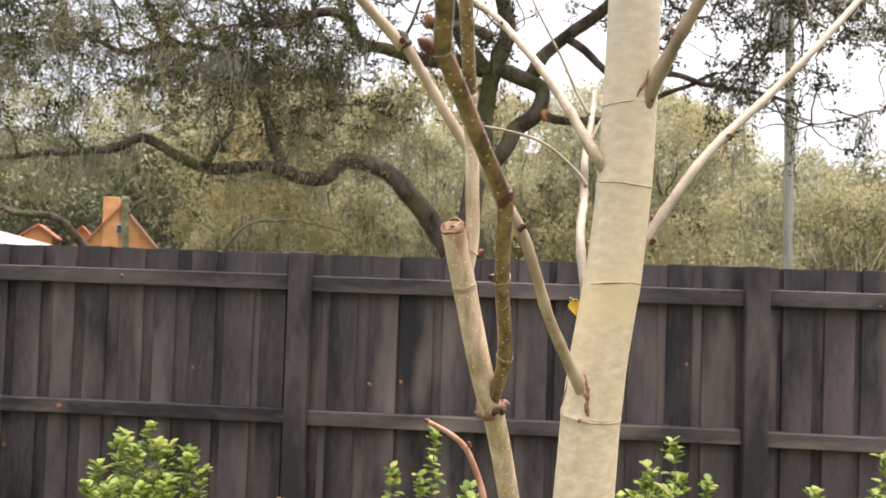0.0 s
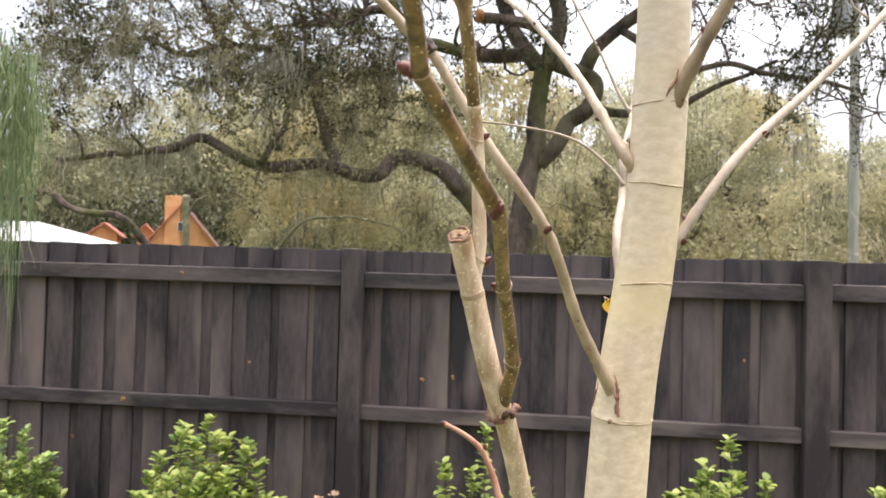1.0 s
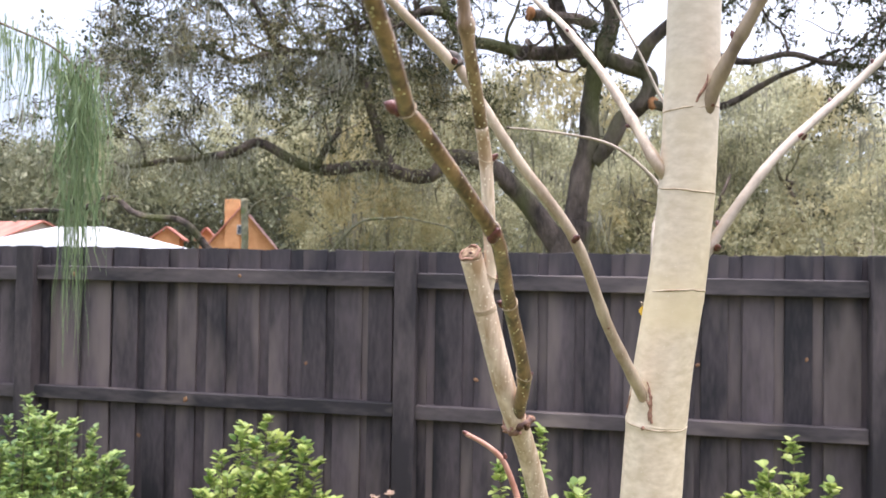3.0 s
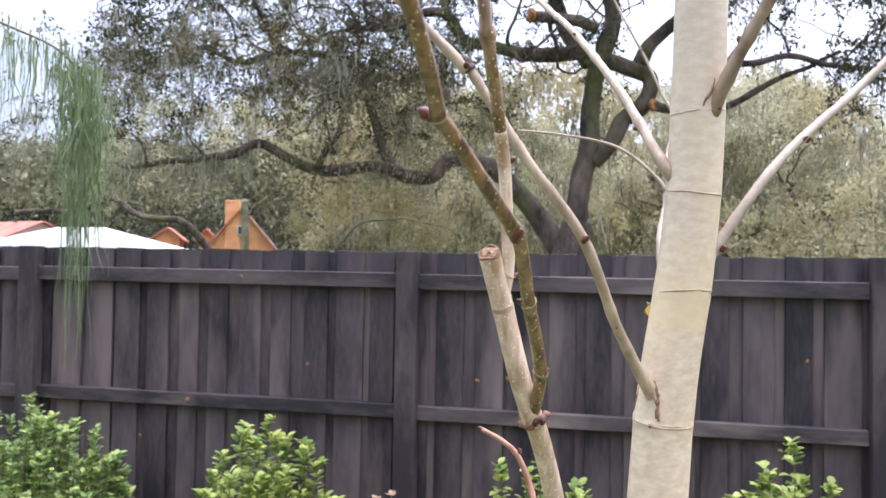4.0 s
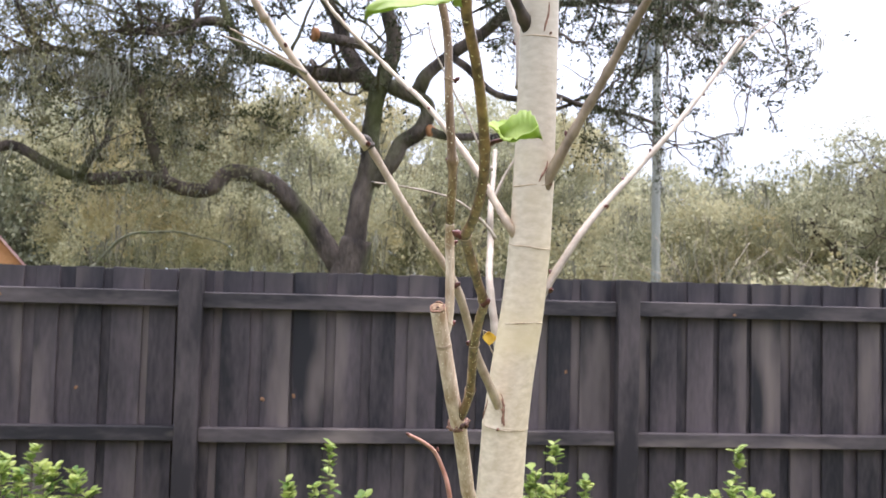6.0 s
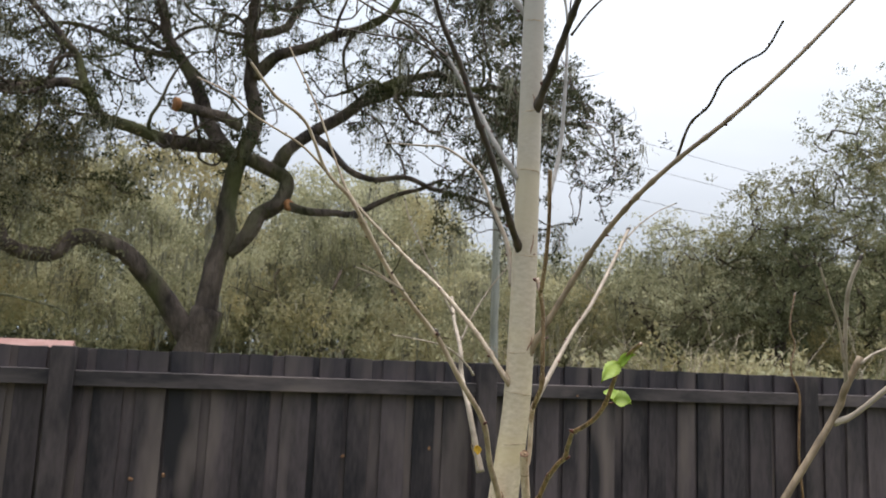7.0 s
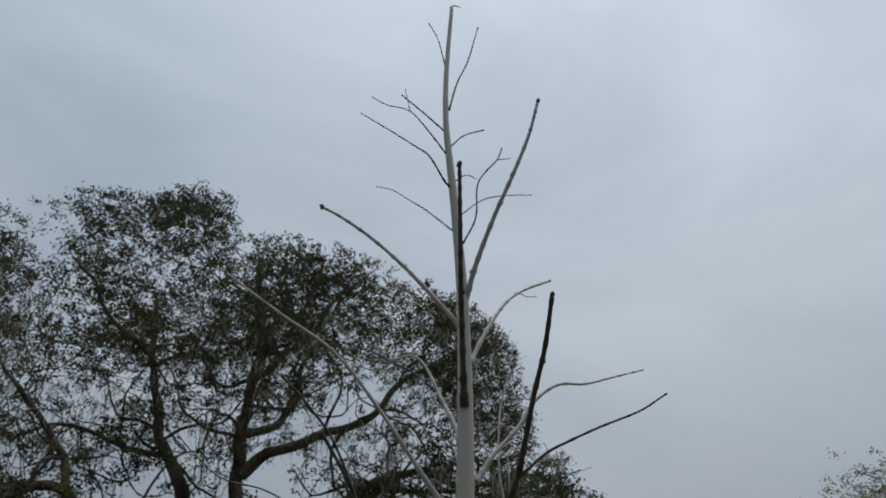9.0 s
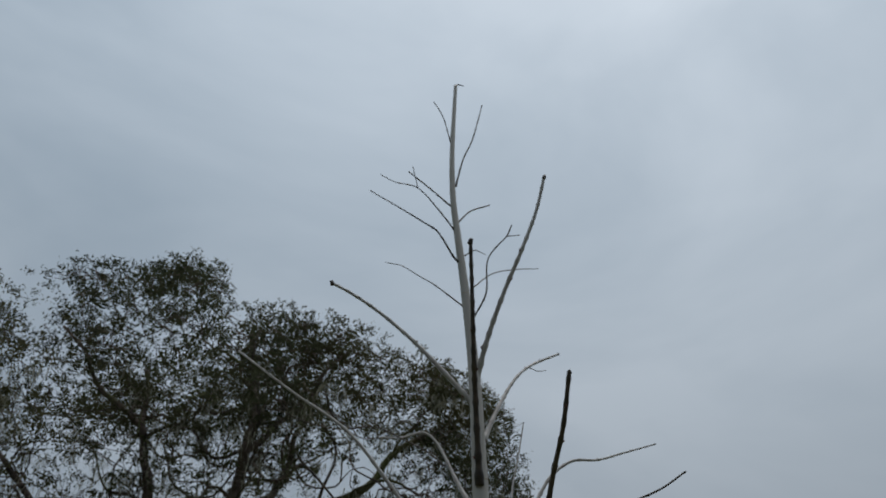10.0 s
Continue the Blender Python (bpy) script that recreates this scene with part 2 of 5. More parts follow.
far_leaf = leafy("far_oak_leaf", (0.105, 0.122, 0.062), (0.36, 0.36, 0.22), 0.6, 0.4, clump=0.6, tint=(0.27, 0.22, 0.10), gloss=0.15)
shrub_leaf = leafy("shrub_leaf", (0.105, 0.205, 0.045), (0.43, 0.585, 0.165), 0.35, 0.45, third=(0.50, 0.56, 0.17))
dense_leaf = leafy("dense_shrub_leaf", (0.070, 0.150, 0.055), (0.33, 0.48, 0.165), 0.35, 0.4, third=(0.40, 0.50, 0.15))
shrub_wood = mat("shrub_wood", (0.08, 0.06, 0.035), (0.2, 0.15, 0.09), 60)
needle_green = leafy("drooping_leaf", (0.105, 0.165, 0.070), (0.29, 0.36, 0.185), 0.45, 0.35)
pole_grey = mat("weathered_pole", (0.26, 0.26, 0.225), (0.43, 0.43, 0.38), 3, (6, 6, 0.6), 0.85, 0.4, 30)
steel_grey = mat("grey_steel", (0.22, 0.24, 0.26), (0.32, 0.34, 0.36), 5, rough=0.5, bump=0)
wire_black = mat("wire", (0.10, 0.10, 0.11), (0.18, 0.18, 0.19), 5, bump=0)
blocker_render = mat("blocker_render_coat", (0.22, 0.20, 0.18), (0.34, 0.31, 0.28), 3, rough=0.9, bump=0.4, fine=80)
orange_wall = mat("orange_brick", (0.50, 0.22, 0.09), (0.66, 0.33, 0.15), 1.5, rough=0.9, fine=12)
white_roof = mat("white_roof", (0.46, 0.47, 0.50), (0.62, 0.63, 0.66), 0.8, rough=0.6, fine=8)
red_roof = mat("red_roof", (0.30, 0.10, 0.07), (0.48, 0.20, 0.14), 1.2, rough=0.8, fine=10)
pink_roof = mat("faded_red_roof", (0.38, 0.20, 0.18), (0.52, 0.33, 0.30), 3, rough=0.8, fine=20)
pink_wall = mat("pale_wall", (0.45, 0.38, 0.33), (0.58, 0.50, 0.44), 1.2, rough=0.9, fine=10)
window_dark = mat("window_dark", (0.03, 0.035, 0.04), (0.06, 0.07, 0.08), 3, rough=0.1, bump=0)
white_paint = mat("white_paint", (0.7, 0.7, 0.68), (0.82, 0.82, 0.8), 3, rough=0.5, bump=0)
dry_stalk = mat("dry_stalk", (0.25, 0.20, 0.14), (0.45, 0.38, 0.28), 60)
dry_petal = mat("dry_petal", (0.20, 0.13, 0.085), (0.40, 0.28, 0.20), 60)


# ---- shaping ----
def part(name, data, material, parent=None, label=""):
    """Links a mesh (or a bmesh) as one object under a thing or a part."""
    if isinstance(data, bmesh.types.BMesh):
        made = bpy.data.meshes.new(name)
        data.to_mesh(made)
        data.free()
        data = made
    if material and not data.materials:
        data.materials.append(material)
    ob = new(name, data)
    ob.parent = parent
    if label:
        tagged(ob, label)
    return ob


def thing(name, place, label, category, group="", kind=""):
    ob = new(name)
    ob.location, ob.empty_display_size = place, 0.1
    return tagged(ob, label, category, group, kind)


def local(parent, p):
    return Vector(p) - parent.location


def sheet(name, verts, faces, material, smooth=False):
    m = bpy.data.meshes.new(name)
    m.from_pydata(verts, [], faces)
    if material:
        m.materials.append(material)
    if smooth:
        m.polygons.foreach_set("use_smooth", [True] * len(m.polygons))
    m.update()
    return m


def glide(pts, n):
    """n places along a smooth line through the given ones, with their share of the way."""
    p = [Vector(q) for q in pts]
    if len(p) == 2:
        return [(p[0].lerp(p[1], i / (n - 1)), i / (n - 1)) for i in range(n)]
    far = [0.0]
    for a, b in zip(p, p[1:]):
        far.append(far[-1] + max((b - a).length, 1e-6))
    e = [p[0] * 2 - p[1]] + p + [p[-1] * 2 - p[-2]]
    out, k = [], 0
    for i in range(n):
        s = far[-1] * i / (n - 1)
        while k < len(p) - 2 and s > far[k + 1]:
            k += 1
        u = (s - far[k]) / (far[k + 1] - far[k])
        a, b, c, d = e[k : k + 4]
        out.append((0.5 * (2 * b + (c - a) * u + (2 * a - 5 * b + 4 * c - d) * u * u + (3 * b - a - 3 * c + d) * u ** 3), s / far[-1]))
    return out


def tube_data(places, radius, sides):
    """Vertices and faces of a closed tube; radius(s, angle, place) in metres."""
    verts, faces = [], []
    ahead = (places[1][0] - places[0][0]).normalized()
    side = ahead.orthogonal().normalized()
    for i, (p, s) in enumerate(places):
        q = places[min(i + 1, len(places) - 1)][0] - places[max(i - 1, 0)][0]
        if q.length > 1e-9:
            q.normalize()
            side = (side - q * side.dot(q)).normalized()
            ahead = q
        up = ahead.cross(side)
        for j in range(sides):
            a = math.tau * j / sides
            verts.append(p + (side * math.cos(a) + up * math.sin(a)) * radius(s, a, p))
    n = len(places)
    for i in range(n - 1):
        for j in range(sides):
            k = (j + 1) % sides
            faces.append((i * sides + j, i * sides + k, (i + 1) * sides + k, (i + 1) * sides + j))
    faces.append(tuple(range(sides - 1, -1, -1)))
    faces.append(tuple((n - 1) * sides + j for j in range(sides)))
    return verts, faces


def box_mesh(name, x, y, z, material, bevel=0.0):
    bm = bmesh.new()
    bmesh.ops.create_cube(bm, size=1)
    for v in bm.verts:
        v.co = Vector((x[0] + (v.co.x + 0.5) * (x[1] - x[0]), y[0] + (v.co.y + 0.5) * (y[1] - y[0]), z[0] + (v.co.z + 0.5) * (z[1] - z[0])))
    if bevel:
        bmesh.ops.bevel(bm, geom=bm.edges[:], offset=bevel, segments=1, affect="EDGES")
    made = bpy.data.meshes.new(name)
    bm.to_mesh(made)
    bm.free()
    made.materials.append(material)
    return made


def leaf_cloud(rng, centres, per, spread, size, droop=0.0):
    """Many small pointed leaves round the given centres: vertices and faces."""
    c = np.repeat(np.asarray(centres, float), per, 0)
    n = len(c)
    c = c + rng.normal(0, 1, (n, 3)) * np.asarray(spread) * (0.55 + 0.45 * rng.random((n, 1)))
    way = rng.normal(0, 1, (n, 3)) + np.array((0, 0, -droop))
    way /= np.linalg.norm(way, axis=1, keepdims=True)
    other = rng.normal(0, 1, (n, 3))
    across = np.cross(way, other)
    across /= np.linalg.norm(across, axis=1, keepdims=True) + 1e-9
    length = size * (0.6 + 0.8 * rng.random((n, 1)))
    bend = np.cross(way, across) * length * 0.12
    v = np.stack([c - way * length / 2, c + across * length * 0.24 + bend, c + way * length / 2, c - across * length * 0.24 + bend], 1)
    return v.reshape(-1, 3), np.arange(4 * n).reshape(-1, 4)


def strands(rng, tops, length, width, sway, segments=4):
    """Hanging strands: narrow tapering strips below each top."""
    tops = np.asarray(tops, float)
    n = len(tops)
    turn = rng.random(n) * math.tau
    across = np.stack([np.cos(turn), np.sin(turn), np.zeros(n)], 1)
    lengths = length * (0.35 + 1.0 * rng.random(n))
    drift = rng.normal(0, sway, (n, 3))
    drift[:, 2] = 0
    rows = []
    for i in range(segments + 1):
        u = i / segments
        mid = tops + drift * (u ** 1.5) + rng.normal(0, sway * 0.25, (n, 3)) * (1, 1, 0.2) * (i > 0)
        mid[:, 2] -= lengths * u
        w = width * (1 - 0.8 * u) * (0.6 + 0.8 * rng.random((n, 1)))
        rows += [mid - across * w, mid + across * w]
    v = np.stack(rows, 1)
    step = 2 * (segments + 1)
    quads = np.array([(2 * i, 2 * i + 1, 2 * i + 3, 2 * i + 2) for i in range(segments)])
    faces = (np.arange(n) * step)[:, None, None] + quads[None]
    return v.reshape(-1, 3), faces.reshape(-1, 4)


def mesh_of(name, verts, faces, material):
    m = bpy.data.meshes.new(name)
    m.from_pydata([tuple(v) for v in np.asarray(verts).tolist()], [], [tuple(f) for f in np.asarray(faces).tolist()])
    m.materials.append(material)
    return m


# ---- ground ----
def build_ground():
    bm = bmesh.new()
    rings = [0, 2, 4, 7, 11, 16, 24, 40, 80, 200, 600, 1500]
    prev = [bm.verts.new((1, -3, 0))]
    for r in rings[1:]:
        row = []
        for i in range(48):
            a = math.tau * i / 48
            x, y = 1 + r * math.cos(a), -3 + r * math.sin(a)
            row.append(bm.verts.new((x, y, 0.03 * noise.noise((x * 0.4, y * 0.4, 0)) - 0.02 if 1 < r < 100 else -0.02)))
        for i in range(48):
            j = (i + 1) % 48
            bm.faces.new((prev[0], row[i], row[j]) if len(prev) == 1 else (prev[i], row[i], row[j], prev[j]))
        prev = row
    tagged(part("ground", bm, lawn), "short grass lawn with bare soil patches", "ground", kind="structure")


build_ground()


# added wall, never in view: keeps low sky light off the twigs' near sides
def build_light_blocker():
    wall = part("wall_behind", box_mesh("wall_behind", (-9, 11), (-7.5, -7.25), (-0.05, 3.1), blocker_render, 0.02), None)
    tagged(wall, "plain grey-brown rendered wall added out of view to block low sky light", "wall", kind="structure")


build_light_blocker()


# ---- sapling ----
TRUNK = [(1.12, -3.70, -0.03), (1.145, -3.695, 0.8), (1.192, -3.69, 1.58), (1.2, -3.69, 1.70), (1.213, -3.69, 1.80), (1.219, -3.69, 1.90), (1.222, -3.69, 2.1), (1.224, -3.69, 2.3),
         (1.225, -3.69, 2.516), (1.216, -3.69, 2.785), (1.199, -3.69, 2.978), (1.183, -3.69, 3.120), (1.172, -3.69, 3.230), (1.169, -3.69, 3.370), (1.176, -3.69, 3.611)]
RINGS = [1.40, 1.684, 1.772, 1.842, 1.897, 2.03, 2.15, 2.238, 2.375, 2.45, 2.592, 2.76, 2.86, 2.97, 3.05, 3.13, 3.19, 3.29, 3.42]
sapling = thing("sapling", (1.12, -3.70, 0), "young bare sycamore with smooth cream bark, pruned branches and swollen buds", "tree")


def trunk_radius(s, a, p):
    z = p.z
    r = np.interp(z, (0, 1.0, 1.63, 1.8, 2.0, 2.3, 2.6, 2.9, 3.2, 3.6), (0.030, 0.0255, 0.0205, 0.0188, 0.0176, 0.0158, 0.0132, 0.0094, 0.0066, 0.0043))
    wave = 0.0016 * math.sin(a * 2 + z * 3)
    for ring in RINGS:
        d = (z - ring - wave) / 0.0022
        if abs(d) < 3:
            r *= 1 + 0.035 * math.exp(-d * d) * (0.6 + 0.4 * math.sin(a + ring * 40))
        wide = (z - ring - 0.006) / 0.016
        if abs(wide) < 3:
            r *= 1 + 0.010 * math.exp(-wide * wide)
    return r * (1 + 0.012 * noise.noise((math.cos(a) * 1.3, math.sin(a) * 1.3, z * 5)))


def build_trunk():
    pts = [local(sapling, p) for p in TRUNK]
    places = [(p, s) for p, s in glide(pts, 760)]
    data = tube_data(places, lambda s, a, p: trunk_radius(s, a, p), 28)
    part("trunk", sheet("trunk", *data, bark_trunk, True), None, sapling)


build_trunk()


def limb(name, pts, r0, r1, material, flare=0.45, knots=None):
    """A branch of the sapling: a smooth tapering tube with swellings at its nodes and a blunt end."""
    p = [local(sapling, q) for q in pts]
    long = sum((b - a).length for a, b in zip(p, p[1:]))
    n = max(8, min(90, int(long / 0.0045)))
    rng = random.Random(int(sum(c * 997 for q in pts for c in q)))
    gap = max(0.035, 6 * r0)
    knots = (0.30 if pts[-1][2] > 2.25 else 0.12) if knots is None else knots

    def radius(s, a, q):
        d = s * long
        r = r0 + (r1 - r0) * s ** 0.8
        r *= 1 + flare * math.exp(-d / (3.0 * r0))
        for k in range(int(long / gap) + 1):
            c = (k + 0.6 + 0.3 * math.sin(k * 5.1 + long * 90)) * gap
            e = (d - c) / (1.1 * r)
            if abs(e) < 3:
                r *= 1 + knots * math.exp(-e * e)
        if d > long - 0.6 * r:
            r *= 0.9
        return r * (1 + 0.03 * noise.noise((math.cos(a) * 2, d * 130, math.sin(a) * 2)))

    data = tube_data(glide(p, n), radius, 12 if r0 > 0.002 else 8)
    made = part(name, sheet(name, *data, material, True), None, sapling)
    if name == "branch" and r1 < 0.0032:
        way = (p[-1] - p[-2]).normalized()
        for turn in ((0, 0, 0), (0.7, -0.5, 0.3)) if rng.random() < 0.5 else ((0, 0, 0),):
            bud(Vector(pts[-1]) + way * r1 * 0.5, way + Vector(turn), r1 * rng.uniform(1.4, 1.9), bark_shaded)
    if name == "branch" and pts[-1][2] > 2.0 and r0 < 0.0058:
        line = glide(p, 60)
        for k in range(1, int(long / gap) + 1, 2 if long > 0.25 else 1):
            c = (k + 0.6 + 0.3 * math.sin(k * 5.1 + long * 90)) * gap / long
            if c < 0.94:
                i = min(58, int(c * 59))
                way = (line[i + 1][0] - line[i][0]).normalized()
                out = way.orthogonal().normalized()
                out = out * math.cos(k * 2.2) + way.cross(out) * math.sin(k * 2.2)
                r = r0 + (r1 - r0) * c ** 0.8
                bud(line[i][0] + out * r * 1.15 + sapling.location, out + way * 0.9, max(0.0012, r * 0.62), bud_skin)
    return made


BUDS = [((1.1155, -4.067, 1.8268), (-0.85, -0.2, 0.45), 0.0022), ((1.1335, -4.0225, 1.7985), (0.5, -0.6, 0.5), 0.0024),
        ((1.1310, -3.983, 1.7765), (-0.8, -0.3, 0.4), 0.0019), ((1.1370, -3.953, 1.7490), (0.8, -0.2, 0.5), 0.0015),
        ((1.1240, -3.963, 1.8290), (0.8, -0.2, 0.6), 0.0017), ((1.1173, -3.994, 1.8680), (-0.8, -0.2, 0.6), 0.0019),
        ((1.1193, -4.000, 1.9080), (0.8, -0.2, 0.6), 0.0016), ((1.1190, -3.992, 1.8690), (-0.6, -0.5, 0.6), 0.0014)]
BUDS += [((1.1005, -4.013, 1.9625), (-0.9, -0.2, 0.5), 0.0021), ((1.1040, -3.902, 1.7150), (-0.9, 0.0, 0.35), 0.0013),
        ((1.1222, -3.904, 1.7064), (-0.2, -0.2, 1.0), 0.0012), ((1.1455, -3.761, 1.8065), (0.6, -0.6, 0.5), 0.0028),
        ((1.0720, -3.780, 1.9130), (0.1, -0.8, 0.5), 0.0028), ((1.2370, -3.690, 1.8040), (0.1, -0.9, 0.3), 0.0028),
        ((1.1250, -3.953, 1.7850), (0.8, -0.2, 0.9), 0.0018), ((1.3050, -3.628, 1.8880), (0.2, -0.8, 0.6), 0.0026)]
NODES = [local(sapling, place) for place, _, _ in BUDS] + [local(sapling, (1.119, -4.121, 1.854)), local(sapling, (1.105, -4.167, 1.885))]


SHOOTS = []


def twig(name, pts, r0, r1, material):
    """One of the young shoots close by, finer and with fewer swellings."""
    p = [local(sapling, q) for q in pts]
    long = sum((b - a).length for a, b in zip(p, p[1:]))

    def radius(s, a, q):
        r = r0 + (r1 - r0) * s
        for n in NODES:
            d = (q - n).length / (1.25 * r)
            if d < 2.5:
                r *= 1 + 0.26 * math.exp(-d * d)
        return r * (1 + 0.02 * noise.noise((math.cos(a) * 2, s * long * 400, math.sin(a) * 2)))

    places = glide(p, max(10, int(long / 0.0016)))
    SHOOTS.append([(q, r0 + (r1 - r0) * s) for q, s in places])
    data = tube_data(places, radius, 20)
    return part(name, sheet(name, *data, material, True), None, sapling)


def node_ring(place):
    """The thin pale scar line that runs round a shoot at a bud, dipping under it."""
    at = local(sapling, place)
    q, r, way = min(((line[i][0], line[i][1], line[i + 1][0] - line[i - 1][0]) for line in SHOOTS for i in range(1, len(line) - 1)), key=lambda e: (e[0] - at).length)
    if (q - at).length > 0.009:
        return
    way.normalize()
    out = at - q
    out = (out - way * out.dot(way)).normalized() if out.length > 1e-6 else way.orthogonal().normalized()
    over = way.cross(out)
    r *= 1.15
    pts = []
    for i in range(25):
        a = math.tau * i / 24
        pts.append((q + (out * math.cos(a) + over * math.sin(a)) * r - way * r * (0.35 * math.cos(a) + 0.1 * math.sin(3 * a)), i / 24))
    data = tube_data(pts, lambda s, a, p: r * 0.075 * (1 + 0.4 * noise.noise(p * 900)), 6)
    part("bark_ring", sheet("bark_ring", *data, ring_bark, True), None, sapling)


def bud(place, way, size, material=None, name="bud"):
    """A pointed bud in a low collar."""
    way = Vector(way).normalized()
    at = local(sapling, place)
    shape = [(-1.0, 0.7), (-0.6, 0.86), (-0.35, 0.62), (0.0, 0.72), (0.5, 0.66), (0.95, 0.40), (1.3, 0.08)]
    data = tube_data([(at + way * size * h, i) for i, (h, _) in enumerate(shape)], lambda s, a, p: size * shape[s][1] * (1 + 0.12 * math.sin(2 * a + s)), 12)
    return part(name, sheet(name, *data, material or bud_skin, True), None, sapling)


def lobed_leaf(name, base, tip, normal, width, material, parent, curl=0.25):
    """A young toothed leaf between base and tip, cupped along its midrib."""
    base, tip = local(parent, base), local(parent, tip)
    ahead = tip - base
    side = ahead.cross(Vector(normal)).normalized()
    up = side.cross(ahead).normalized()
    verts, faces, n = [], [], 14
    for i in range(n + 1):
        u = i / n
        w = width * (math.sin(math.pi * min(1, u * 1.02)) ** 0.7) * (1 + 0.16 * (i % 2)) * (1.15 - 0.5 * abs(u - 0.4))
        mid = base + ahead * u + up * curl * ahead.length * (u * (1 - u)) * 0.8
        for k in (-1, -0.5, 0, 0.5, 1):
            verts.append(mid + side * w * k + up * (abs(k) ** 1.4) * width * curl * 1.6 + up * 0.06 * width * math.sin(i * 2.1 + k * 4))
        if i:
            o = 5 * i
            faces += [(o - 5 + k, o - 4 + k, o + 1 + k, o + k) for k in range(4)]
    bm = bmesh.new()
    bm.from_mesh(sheet(name, verts, faces, material, True))
    bmesh.ops.solidify(bm, geom=bm.faces[:], thickness=0.0003)
    for f in bm.faces:
        f.smooth = True
    return part(name, bm, material, parent)


limb("branch", [(1.208, -3.682, 1.671), (1.192, -3.700, 1.697), (1.181, -3.715, 1.719), (1.165, -3.730, 1.752), (1.144, -3.758, 1.807), (1.109, -3.770, 1.856), (1.072, -3.776, 1.914)], 0.00415, 0.00300, bark_tan)
limb("branch", [(1.072, -3.776, 1.911), (1.019, -3.792, 1.967), (0.962, -3.800, 2.047)], 0.0031, 0.00258, bark_tan)
limb("branch", [(0.994, -3.800, 1.999), (0.954, -3.810, 2.061), (0.920, -3.820, 2.092), (0.892, -3.830, 2.143), (0.855, -3.840, 2.167), (0.825, -3.850, 2.199)], 0.00258, 0.00155, bark_tan)
limb("branch", [(0.921, -3.815, 2.093), (0.888, -3.820, 2.120), (0.838, -3.825, 2.144), (0.803, -3.830, 2.167), (0.770, -3.835, 2.178)], 0.00155, 0.00086, bark_tan)
limb("branch", [(1.019, -3.792, 1.967), (0.994, -3.800, 1.979), (0.969, -3.810, 1.989)], 0.0012, 0.00077, bark_tan)
limb("branch", [(1.025, -3.795, 1.962), (0.994, -3.800, 1.976), (0.963, -3.800, 1.986)], 0.00112, 0.00077, bark_pale)
limb("branch", [(1.206, -3.690, 1.849), (1.195, -3.695, 1.863), (1.164, -3.645, 1.928), (1.125, -3.570, 1.996), (1.094, -3.500, 2.043), (1.015, -3.450, 2.134), (0.985, -3.430, 2.201), (0.950, -3.420, 2.290), (0.897, -3.410, 2.396)], 0.0038, 0.00138, bark_tan)
limb("branch", [(1.216, -3.550, 1.716), (1.206, -3.515, 1.806), (1.216, -3.440, 1.855), (1.218, -3.420, 1.902), (1.233, -3.330, 1.953), (1.242, -3.280, 2.000)], 0.00473, 0.00327, bark_pale)
limb("branch", [(1.223, -3.410, 1.917), (1.241, -3.400, 1.953), (1.269, -3.390, 1.996), (1.290, -3.390, 2.026), (1.313, -3.390, 2.053)], 0.00189, 0.00129, bark_pale)
limb("branch", [(1.231, -3.330, 1.964), (1.218, -3.320, 1.990), (1.198, -3.310, 2.037), (1.169, -3.300, 2.096), (1.148, -3.290, 2.145), (1.141, -3.280, 2.179)], 0.00189, 0.00112, bark_pale)
limb("branch", [(1.210, -3.520, 1.859), (1.202, -3.520, 1.871), (1.179, -3.520, 1.892), (1.156, -3.520, 1.904), (1.115, -3.530, 1.911), (1.073, -3.530, 1.916)], 0.00172, 0.00095, bark_pale)
limb("branch", [(1.226, -3.690, 1.792), (1.234, -3.685, 1.807), (1.280, -3.655, 1.869), (1.351, -3.580, 1.934), (1.396, -3.550, 1.979), (1.470, -3.480, 2.056), (1.546, -3.405, 2.139)], 0.0037, 0.0028, bark_pale)
limb("branch", [(1.528, -3.420, 2.112), (1.562, -3.410, 2.145), (1.610, -3.400, 2.179), (1.651, -3.400, 2.200)], 0.00172, 0.00086, bark_pale)
limb("branch", [(1.408, -3.540, 2.001), (1.395, -3.540, 2.012), (1.392, -3.540, 2.026)], 0.00112, 0.00077, bark_pale)
limb("branch", [(1.226, -3.700, 1.893), (1.239, -3.712, 1.924), (1.270, -3.728, 1.985), (1.298, -3.755, 2.045), (1.325, -3.800, 2.098), (1.363, -3.840, 2.147), (1.422, -3.880, 2.205), (1.488, -3.910, 2.275), (1.570, -3.938, 2.369)], 0.0043, 0.00224, bark_branch)
limb("branch", [(1.372, -3.830, 2.151), (1.366, -3.870, 2.189), (1.373, -3.900, 2.206), (1.372, -3.930, 2.229), (1.382, -3.960, 2.243), (1.385, -3.990, 2.246), (1.383, -4.020, 2.266)], 0.00189, 0.00112, bark_shaded)
limb("branch", [(1.217, -3.690, 2.023), (1.207, -3.700, 2.042), (1.185, -3.720, 2.075), (1.161, -3.740, 2.119), (1.140, -3.750, 2.163), (1.116, -3.760, 2.207), (1.093, -3.770, 2.259), (1.063, -3.780, 2.308), (1.043, -3.790, 2.351), (1.025, -3.795, 2.395), (0.980, -3.800, 2.459)], 0.00499, 0.00224, bark_shaded)
limb("branch", [(1.054, -3.790, 2.340), (1.038, -3.795, 2.373), (0.997, -3.800, 2.449), (0.958, -3.810, 2.490), (0.912, -3.820, 2.527)], 0.00224, 0.00146, bark_shaded)
